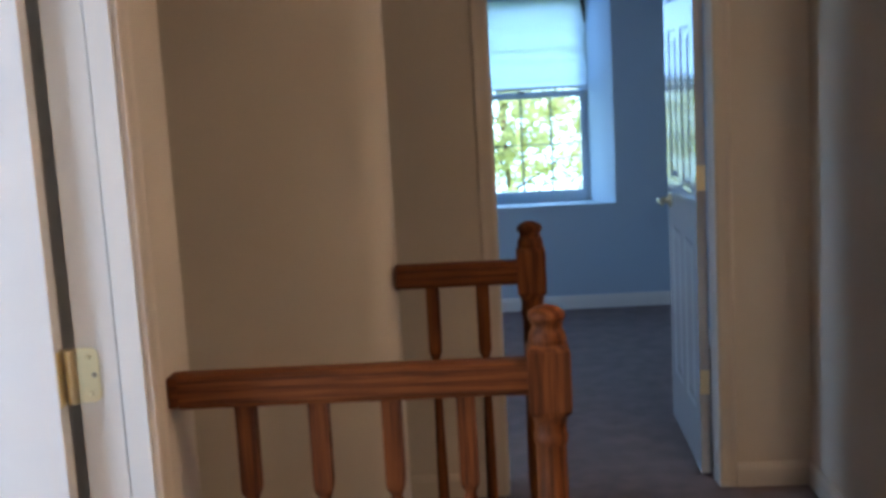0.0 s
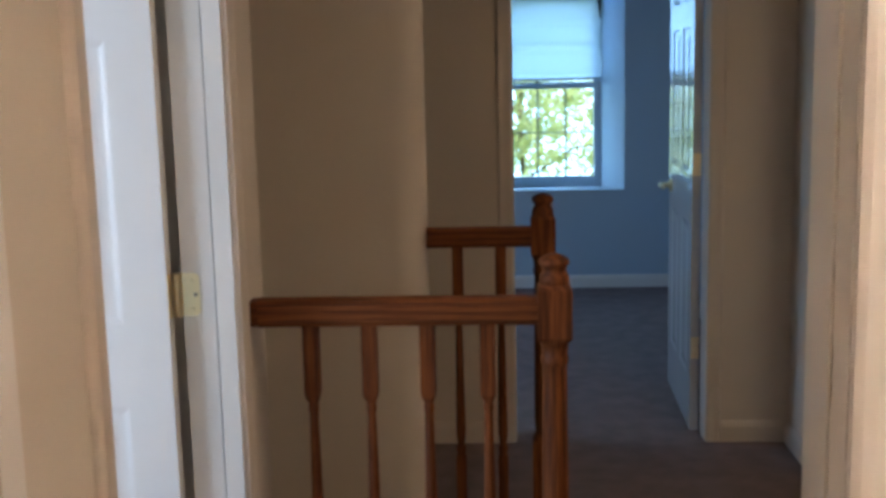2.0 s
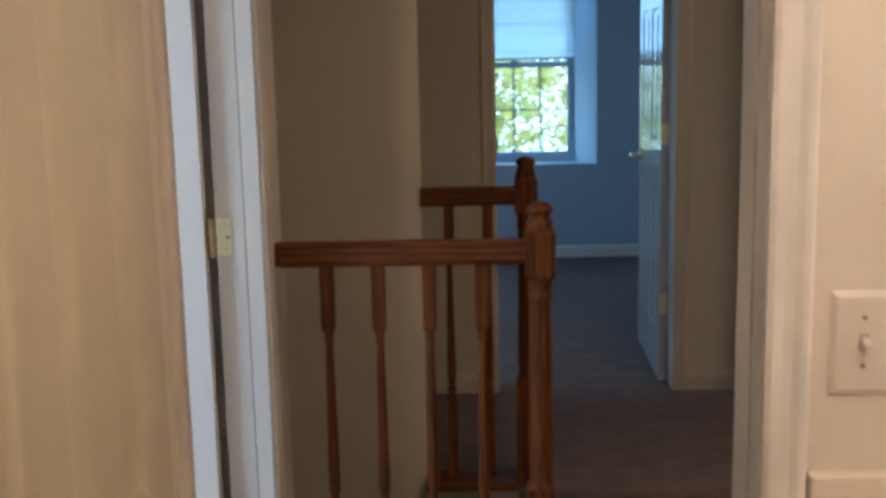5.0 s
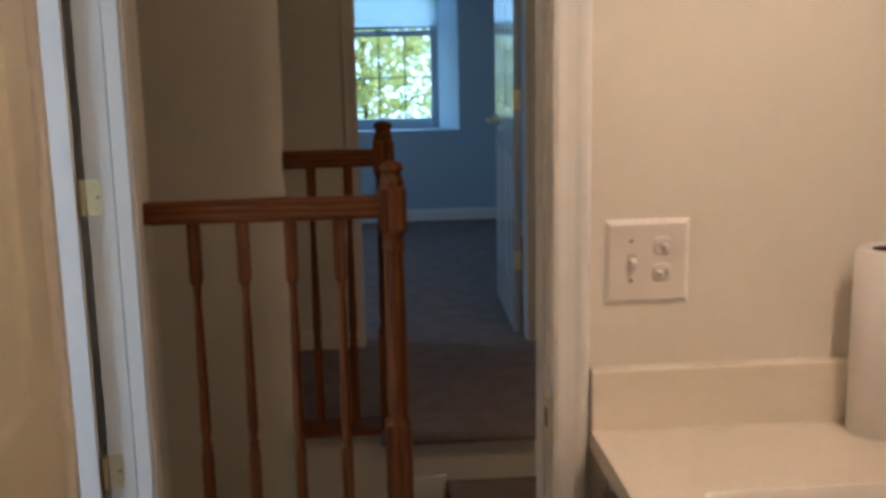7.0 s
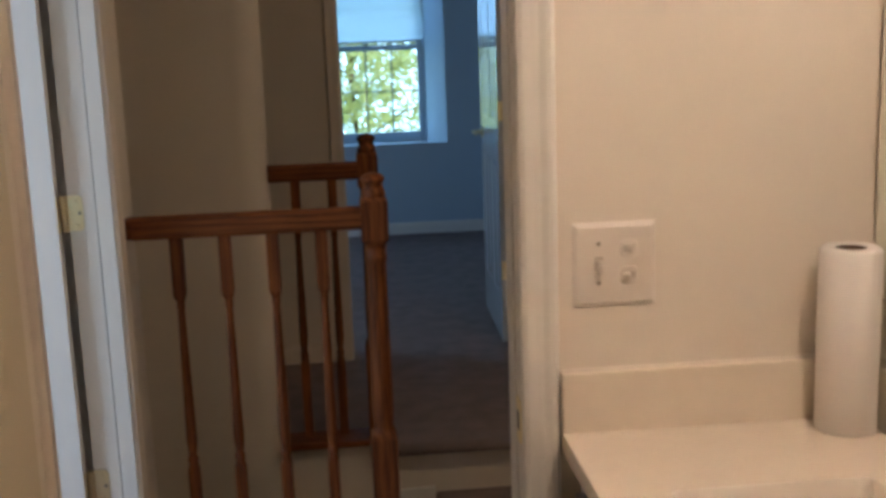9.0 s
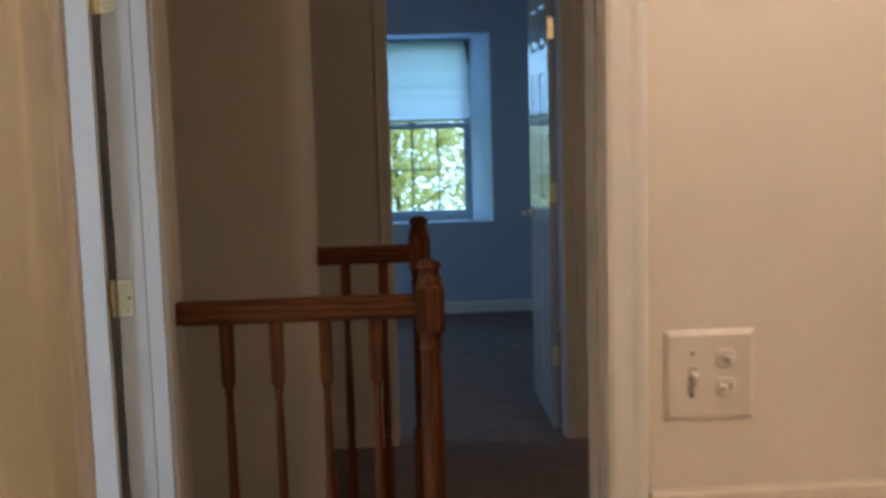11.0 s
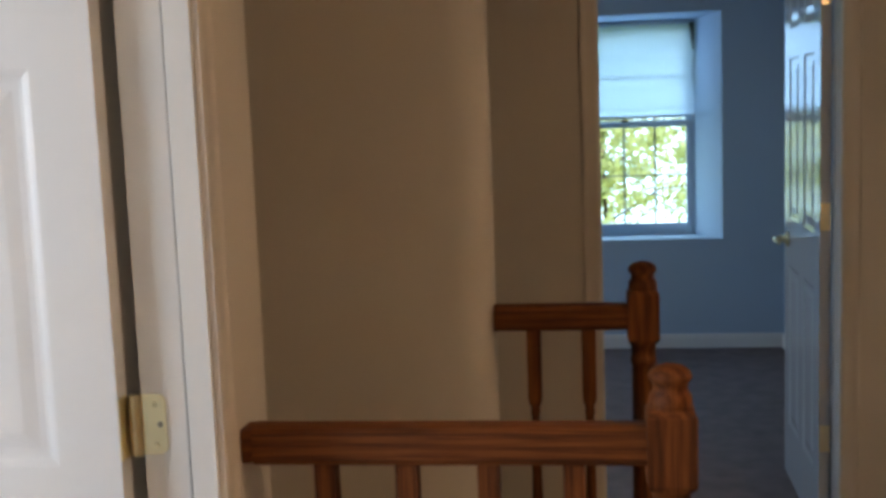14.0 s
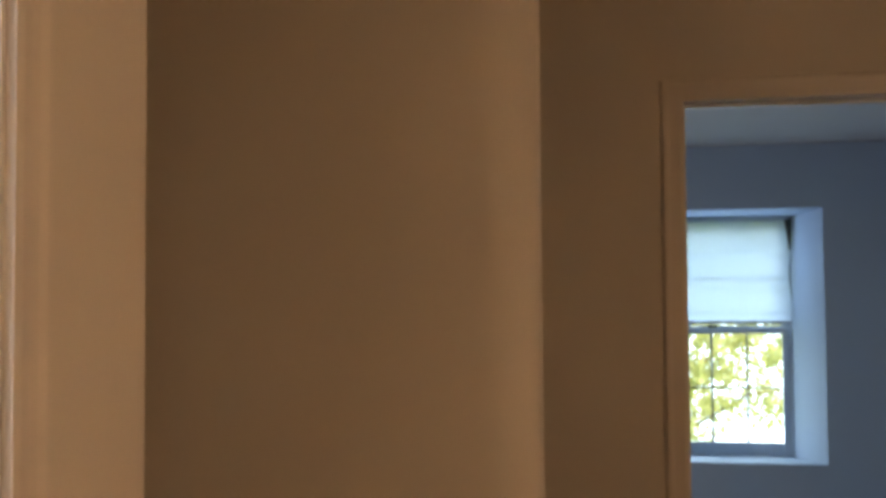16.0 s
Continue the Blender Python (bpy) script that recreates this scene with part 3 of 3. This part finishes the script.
def newel_shape(top, foot):
    t = top
    q = [(foot, 0.036, 1), (0.355, 0.036, 1), (0.366, 0.0345, 0.95), (0.374, 0.031, 0.3), (0.385, 0.027, 0), (0.40, 0.0275, 0), (0.43, 0.030, 0), (0.50, 0.0295, 0), (0.65, 0.0282, 0), (0.80, 0.0268, 0), (t - 0.242, 0.0262, 0),
         (t - 0.238, 0.0290, 0), (t - 0.230, 0.0300, 0), (t - 0.222, 0.0290, 0), (t - 0.218, 0.0272, 0), (t - 0.205, 0.0280, 0), (t - 0.196, 0.0295, 0.1), (t - 0.189, 0.0318, 0.5), (t - 0.182, 0.0348, 0.95), (t - 0.177, 0.0362, 1),
         (t - 0.076, 0.0362, 1), (t - 0.070, 0.0345, 0.9), (t - 0.066, 0.0318, 0.25), (t - 0.0640, 0.0305, 0), (t - 0.0625, 0.0322, 0), (t - 0.056, 0.0322, 0), (t - 0.048, 0.0310, 0), (t - 0.042, 0.0275, 0), (t - 0.0375, 0.0250, 0), (t - 0.033, 0.0258, 0),
         (t - 0.028, 0.027, 0), (t - 0.024, 0.0315, 0), (t - 0.018, 0.0325, 0), (t - 0.011, 0.0295, 0), (t - 0.005, 0.021, 0), (t - 0.001, 0.010, 0), (t, 0.002, 0)]
    return turned(q, 28)


RAIL = [(-0.022, 0.0), (0.022, 0.0), (0.026, 0.003), (0.0295, 0.010), (0.030, 0.018), (0.030, 0.043), (0.0285, 0.050), (0.023, 0.0565), (0.012, 0.059), (-0.012, 0.059), (-0.023, 0.0565), (-0.0285, 0.050), (-0.030, 0.043), (-0.030, 0.018), (-0.0295, 0.010), (-0.026, 0.003)]


def railing(label, x0, x1, y, top, newel_top, foot, xs, shoe):
    """Oak guard rail along x: handrail, shoe, newel post and turned balusters."""
    r = thing("stair_railing", label, "railing", pose(0, y, 0), "oak stair railings")
    hr = part("handrail", placed(swept(RAIL, x0, x1), pose(0, 0, top - 0.059)), OAK_X, r)
    part("newel_post", placed(newel_shape(newel_top, foot), pose(x1 + 0.0355, 0, 0)), OAK_Z, r)
    bal = baluster_shape(top - 0.056)
    me = None
    for x in xs:
        if me is None:
            b = part("baluster", bal, OAK_Z, r)
            me = b.data
        else:
            b = new("baluster", me)
            b.parent = r
        b.location = (x, 0, shoe)
        b.scale = (1, 1, (top - 0.056 - shoe) / (top - 0.056))
    return r


r1 = railing("stained oak railing with turned balusters beside the stairwell", -0.593, 0.001, 1.532, 1.000, 1.090, 0.0, (-0.485, -0.359, -0.234, -0.106), 0.018)
part("shoe_plate", slab(HALL_L + 0.001, 0.0005, -0.05, 0.05, 0.0, 0.018, 0.004), OAK_X, r1)
part("end_plug", slab(HALL_L + 0.0005, -0.5925, -0.027, 0.027, 0.943, 0.997, 0.006), OAK_X, r1)
r2 = railing("short stained oak railing between the stairwell wall and a newel post", END + 0.0005, 0.012, 2.475, 1.014, 1.111, 0.0, (-0.205, -0.078), 0.026)
part("shoe_plate", slab(END + 0.0005, 0.0115, -0.083, 0.05, 0.001, 0.026, 0.006), OAK_X, r2)

# ---- far bedroom window ----
win = tagged(new("window_1"), "double-hung window with muntins and a half-lowered blind", "window", kind="structure")
SILL, MEET = 0.660, 1.337


def sash(name, z0, z1, y, rows, cols, label, drop=0.0):
    bm = bmesh.new()
    box(bm, GL - 0.042, GL, y, y + 0.035, z0 - drop, z1, 0.003)
    box(bm, GR, GR + 0.042, y, y + 0.035, z0 - drop, z1, 0.003)
    box(bm, GL, GR, y, y + 0.035, z0 - drop, z0 + 0.036, 0.003)
    box(bm, GL, GR, y, y + 0.035, z1 - 0.034, z1, 0.003)
    fr = part(name, bm, VINYL, win, label)
    g0, g1 = z0 + 0.036, z1 - 0.034
    for i in range(1, cols):
        x = GL + (GR - GL) * i / cols
        part("muntin", slab(x - 0.006, x + 0.006, y + 0.012, y + 0.022, g0, g1), MUNTIN, fr)
    for i in range(1, rows):
        z = g0 + (g1 - g0) * i / rows
        part("muntin", slab(GL, GR, y + 0.0135, y + 0.0205, z - 0.0045, z + 0.0045), MUNTIN, fr)
    pane = part("pane", slab(GL, GR, y + 0.0245, y + 0.0285, g0, g1), GLASS, fr, "clear glass")
    pane.visible_shadow = False


bm = bmesh.new()
box(bm, GL - 0.055, GL - 0.0425, 7.217, 7.345, 0.603, FT)
box(bm, GR + 0.0425, GR + 0.055, 7.217, 7.345, 0.603, FT)
box(bm, GL - 0.0425, GR + 0.0425, 7.217, 7.345, FT - 0.025, FT)
box(bm, GL - 0.0425, GR + 0.0425, 7.217, 7.345, 0.603, 0.6175)
part("window_frame", bm, VINYL, win)
sash("lower_sash", SILL, MEET + 0.012, 7.235, 2, 4, "grey-white lower sash", 0.042)
sash("upper_sash", MEET - 0.012, FT - 0.025, 7.277, 2, 4, "grey-white upper sash")
part("sash_lock", slab(0.17, 0.22, 7.237, 7.26, MEET + 0.012, MEET + 0.028, 0.004), DARK, win, "small dark sash lock")

blind = thing("window_blind", "white translucent fabric blind pulled halfway down the window", "blind")
bm = bmesh.new()
BX0, BX1, BZ0, BZ1 = FL + 0.012, FR - 0.010, 1.383, 1.962
cols, rows = 14, 30
grid = []
for j in range(rows + 1):
    v = j / rows
    row = []
    for i in range(cols + 1):
        u = i / cols
        x = BX0 + (BX1 - BX0) * u + (0.010 * math.sin(v * 9) * (1 if u > 0.9 else 0.2) if u > 0.5 else 0)
        y = 7.195 + 0.004 * math.sin(u * 9 + v * 5) + 0.006 * max(0, math.cos(v * math.pi * 6)) ** 8
        row.append(bm.verts.new((x, y, BZ1 + (BZ0 - BZ1) * v + 0.006 * math.sin(u * 5) * v)))
    grid.append(row)
for a, b in zip(grid, grid[1:]):
    for i in range(cols):
        bm.faces.new((a[i], a[i + 1], b[i + 1], b[i])).smooth = True
part("cloth", bm, BLIND, blind)
part("head_rail", slab(FL + 0.004, FR - 0.004, 7.180, 7.213, 1.957, 1.981, 0.003), VINYL, blind, "grey head rail")
part("bottom_rail", slab(BX0, BX1 + 0.006, 7.185, 7.205, BZ0 - 0.012, BZ0 + 0.006, 0.004), VINYL, blind, "slim grey bottom rail")
part("cord", tube([(BX1 - 0.012, 7.178, 1.96), (BX1 - 0.004, 7.178, 1.88), (BX1 + 0.001, 7.178, 1.79)], [0.017, 0.012, 0.004]), DARK, blind, "dark bunched cord")
# strips behind the cloth draw the soft shadows of the sash's muntins
for z in (BZ0 + 0.055, BZ0 + 0.25):
    part("muntin_shadow", slab(BX0, BX1, 7.2015, 7.2045, z - 0.0018, z + 0.0018), TRIM, blind, "slim strip standing for a muntin's shadow on the cloth")

# ---- bathroom ----
CT = 0.917
plate = thing("switch_plate", "ivory two-gang switch plate on the bathroom wall", "switch")
PX0, PX1, PZ0, PZ1 = 0.248, 0.359, 1.086, 1.197
bm = bmesh.new()
loops = []
for inset, y in ((0.0, -0.0005), (0.0, -0.003), (0.006, -0.0065)):
    loops.append([bm.verts.new(p) for p in ((PX0 + inset, y, PZ0 + inset), (PX1 - inset, y, PZ0 + inset), (PX1 - inset, y, PZ1 - inset), (PX0 + inset, y, PZ1 - inset))])
for p, q in zip(loops, loops[1:]):
    for i in range(4):
        bm.faces.new((p[i], p[(i + 1) % 4], q[(i + 1) % 4], q[i]))
bm.faces.new(loops[-1])
bm.faces.new(loops[0][::-1])
part("plate", bm, IVORY, plate)
SX, KX, SZ = PX0 + 0.034, PX0 + 0.0745, (PZ0 + PZ1) / 2 + 0.002
part("toggle_slot", slab(SX - 0.0055, SX + 0.0055, -0.0072, -0.0064, SZ - 0.0095, SZ + 0.0095), SLOT, plate, "dark slot round the toggle")
part("toggle", placed(slab(-0.0042, 0.0042, -0.013, 0.0, -0.0065, 0.0065, 0.002), pose(SX + 0.0008, -0.0066, SZ - 0.001, 22)), IVORY, plate)
for z in (SZ - 0.026, SZ + 0.026):
    part("screw", placed(turned([(0, 0.003, 0), (0.001, 0.0026, 0)], 10), pose(SX, -0.0065, z, 90)), SCREW, plate, "small screw")
for z, side in ((SZ - 0.0165, -1), (SZ + 0.0185, 1)):
    part("rocker_body", placed(turned([(0, 0.0125, 0.35), (0.0008, 0.0122, 0.35), (0.0012, 0.0105, 0.35), (0.0013, 0.002, 0.35)], 20), pose(KX, -0.0064, z, 90)), IVORY, plate)
    part("rocker_slot", slab(KX - 0.0085, KX + 0.0085, -0.0080, -0.0075, z - 0.0042, z + 0.0042), SLOT, plate, "dark slot round a small sideways toggle")
    part("rocker_toggle", placed(slab(-0.0045, 0.0045, -0.0095, 0.0, -0.0034, 0.0034, 0.0014), pose(KX + 0.002 * side, -0.0076, z, 0, 0, 24 * side)), IVORY, plate, "small ivory sideways toggle")

top = thing("vanity_counter", "cream cultured marble vanity top with a moulded sink", "worktop")
VX, VY = 0.229, -1.05


def rounded(cx, cy, hx, hy, r, z, n=6):
    out = []
    for sx, sy, a0 in ((1, 1, 0), (-1, 1, 90), (-1, -1, 180), (1, -1, 270)):
        for k in range(n + 1):
            a = radians(a0 + 90 * k / n)
            out.append((cx + sx * (hx - r) + r * math.cos(a), cy + sy * (hy - r) + r * math.sin(a), z))
    return out


bm = bmesh.new()
BCX, BCY, BHX, BHY = 0.434, -0.437, 0.122, 0.215
rim = [bm.verts.new(p) for p in rounded(BCX, BCY, BHX, BHY, 0.014, CT)]
corner = {0: (0.655, -0.001), 1: (VX, -0.001), 2: (VX, VY), 3: (0.655, VY)}
outer = [bm.verts.new((*corner[i // 7], CT)) for i in (0, 7, 14, 21)]
for i in range(28):
    q, nq = i // 7, ((i + 1) % 28) // 7
    if q == nq:
        bm.faces.new((rim[i], rim[(i + 1) % 28], outer[q]))
    else:
        bm.faces.new((rim[i], rim[(i + 1) % 28], outer[nq], outer[q]))
edge = [bm.verts.new((v.co.x, v.co.y, CT - 0.026)) for v in outer]
for i in range(4):
    bm.faces.new((outer[i], outer[(i + 1) % 4], edge[(i + 1) % 4], edge[i]))
bm.faces.new(edge[::-1])
part("slab", bm, MARBLE, top)
bm = bmesh.new()
prev = None
for inset, z, r in ((0.0, CT, 0.014), (0.0015, CT - 0.003, 0.014), (0.005, CT - 0.05, 0.018), (0.014, CT - 0.10, 0.03), (0.040, CT - 0.122, 0.03), (0.09, CT - 0.130, 0.02)):
    cur = [bm.verts.new(p) for p in rounded(BCX, BCY, BHX - inset, BHY - inset, min(r, BHX - inset - 0.002), z)]
    if prev:
        for i in range(28):
            bm.faces.new((prev[i], prev[(i + 1) % 28], cur[(i + 1) % 28], cur[i])).smooth = True
    prev = cur
bm.faces.new(prev)
basin = part("basin", bm, BASIN, top, "pale shallow rectangular basin")
part("overflow_hole", placed(turned([(0, 0.009, 0), (0.001, 0.0085, 0), (0.0012, 0.002, 0)], 16), pose(0.372, -0.2265, CT - 0.03, 84)), DARK, basin, "dark overflow hole")
part("back_splash", slab(VX, 0.6355, -0.0205, -0.0005, CT - 0.002, CT + 0.084, 0.003), MARBLE, top)
part("side_splash", slab(0.636, 0.6595, VY, -0.0005, CT - 0.002, CT + 0.084, 0.003), MARBLE, top)

van = thing("vanity_cabinet", "dark vanity cabinet under the cream top", "cabinet")
part("body", slab(0.256, 0.655, VY + 0.02, -0.002, 0.10, CT - 0.0265), CABINET, van)
part("toe_kick", slab(0.31, 0.655, VY + 0.02, -0.002, 0.0, 0.10), CABINET, van)
for i in range(2):
    y1 = -0.05 - i * 0.48
    dr = part("door", slab(0.238, 0.2555, y1 - 0.46, y1, 0.13, CT - 0.07, 0.003), CABINET, van)
    part("handle", placed(turned([(0, 0.006, 0), (0.012, 0.005, 0), (0.018, 0.014, 0), (0.026, 0.012, 0), (0.028, 0.003, 0)], 16), pose(0.238, y1 - (0.41 if i == 0 else 0.05), 0.72, 0, -90)), STEEL, dr, "round chrome knob")

fau = thing("faucet", "chrome single-handle bathroom faucet behind the basin", "faucet", pose(0.594, -0.395, CT))
part("base", turned([(0, 0.028, 0), (0.006, 0.028, 0), (0.012, 0.023, 0), (0.05, 0.021, 0), (0.075, 0.022, 0), (0.085, 0.018, 0), (0.09, 0.004, 0)]), STEEL, fau)
part("spout", tube([(-0.008, 0, 0.040), (-0.035, 0, 0.046), (-0.066, 0, 0.044), (-0.090, 0, 0.034), (-0.096, 0, 0.020)], [0.016, 0.015, 0.014, 0.013, 0.011]), STEEL, fau)
part("lever", tube([(0.0, 0, 0.086), (-0.02, 0, 0.092), (-0.045, 0, 0.096)], [0.010, 0.008, 0.007]), STEEL, fau)

roll = thing("paper_towel_roll", "white paper towel roll standing on the vanity top", "paper towels", pose(0.597, -0.064, CT + 0.0005))
RH, RR_ = 0.243, 0.0392
part("paper", turned([(0.0, 0.019, 0), (0.0, RR_ - 0.002, 0), (0.002, RR_, 0), (0.12, RR_ + 0.0006, 0), (RH - 0.004, RR_, 0), (RH, RR_ - 0.004, 0), (RH - 0.001, 0.030, 0), (RH - 0.0005, 0.0196, 0), (RH - 0.16, 0.0196, 0)], 40), PAPER, roll)
part("core", turned([(0.001, 0.0193, 0), (RH - 0.0012, 0.0193, 0), (RH - 0.0012, 0.0180, 0), (RH - 0.20, 0.0178, 0)], 28), CARD, roll, "brown cardboard core")
bm = bmesh.new()
rows = [[bm.verts.new(((RR_ + 0.0012 + 0.002 * max(0, k - 5) / 3) * math.cos(radians(-75 + k * 3)), (RR_ + 0.0012 + 0.002 * max(0, k - 5) / 3) * math.sin(radians(-75 + k * 3)), z)) for k in range(9)] for z in (0.001, RH - 0.003)]
for k in range(8):
    bm.faces.new((rows[0][k], rows[0][k + 1], rows[1][k + 1], rows[1][k]))
part("loose_sheet", bm, PAPER, roll, "loose end of the paper")

mir = thing("wall_mirror", "frameless mirror on the bathroom wall above the vanity", "mirror")
part("glass", slab(0.654, 0.6595, VY, -0.012, 1.083, 1.98, 0.001), MIRROR, mir)
for y in (-0.10, -0.9):
    part("clip", slab(0.649, 0.6595, y - 0.012, y + 0.012, 1.071, 1.093, 0.002), STEEL, mir, "small clear clip")
vl = thing("vanity_light", "chrome vanity light bar with three round bulbs", "light")
part("bar", slab(0.615, 0.6595, -1.20, -0.42, 2.03, 2.13, 0.006), STEEL, vl)
for y in (-1.06, -0.81, -0.56):
    part("bulb", placed(turned([(-0.045 * math.cos(math.pi * k / 12) * 1.0, max(0.001, 0.045 * math.sin(math.pi * k / 12)), 0) for k in range(13)], 20), pose(0.565, y, 2.08)), BULB_GLOW, vl, "glowing round bulb")
# out-of-view dome, added as a warm fill for the hall walls
dome = thing("hall_fill_light", "unseen round ceiling light added to warm the hall", "light", pose(1.25, 0.95, TOP))
part("rim", turned([(-0.02, 0.15, 0), (-0.001, 0.15, 0)], 32), TRIM, dome)
part("shade", turned([(-0.09, 0.02, 0), (-0.085, 0.06, 0), (-0.06, 0.11, 0), (-0.021, 0.14, 0)], 32), DOME_GLOW, dome, "frosted glass shade")

# ---- outside ----
structure("ground", slab(-400, 400, 7.6, 800, -3.6, -3.2), GRASS, "grass outside the house", "ground")
structure("backdrop", slab(-90, 90, 30, 30.5, -3.2, 62), SKY_GLOW, "bright hazy summer sky", "backdrop")


def tree(m, height, spread, count, seed, label):
    rnd = random.Random(seed)
    t = thing("tree", label, "tree", m, "trees outside the window")
    part("trunk", tube([(0, 0, 0), (0.1, 0.05, height * 0.3), (0.0, 0.1, height * 0.6), (0.1, 0, height * 0.9)], [0.16, 0.12, 0.06, 0.015], 10), BARK, t)
    tips = []
    for i in range(16):
        a, z0 = i * 2.4, height * (0.25 + 0.6 * i / 16)
        r = spread * (0.55 + 0.45 * rnd.random()) * (1 - 0.5 * i / 16)
        tip = (math.cos(a) * r, math.sin(a) * r, z0 + r * 0.35)
        part("limb", tube([(0.05, 0.05, z0), (tip[0] * 0.5, tip[1] * 0.5, z0 + r * 0.28), tip], [0.022, 0.012, 0.004], 6), BARK, t)
        tips += [Vector(tip), Vector((tip[0] * 0.55, tip[1] * 0.55, z0 + r * 0.25))]
    pts, faces = [], []
    for i in range(count):
        c = rnd.choice(tips) + Vector((rnd.gauss(0, 0.6), rnd.gauss(0, 0.6), rnd.gauss(0, 0.5)))
        size = rnd.uniform(0.07, 0.18)
        for j in range(rnd.randint(30, 75)):
            p = c + Vector((rnd.gauss(0, size * 1.3), rnd.gauss(0, size * 1.3), rnd.gauss(0, size * 0.8)))
            q = Euler((rnd.uniform(0.0, 1.5), rnd.uniform(-0.8, 0.8), 0)).to_matrix() @ Euler((0, 0, rnd.uniform(0, 6.3))).to_matrix()
            w, l = rnd.uniform(0.02, 0.036), rnd.uniform(0.036, 0.065)
            k = len(pts)
            pts += [tuple(p + q @ Vector(v)) for v in ((-l, 0, 0), (0, -w, 0.006), (l, 0, -0.006), (0, w, 0.006))]
            faces.append((k, k + 1, k + 2, k + 3))
    me = bpy.data.meshes.new("crown")
    me.from_pydata(pts, [], faces)
    me.materials.append(LEAF)
    crown = new("crown", me)
    crown.parent = t
    return t


for i, (x, y, h, sp, n) in enumerate(((0.2, 16.0, 6.8, 2.7, 215), (3.9, 19.0, 7.2, 2.8, 200), (-3.0, 19.0, 7.0, 2.8, 400))):
    tree(pose(x, y, -3.2), h, sp, n, 11 + i, "leafy green tree in sunlight outside the window")
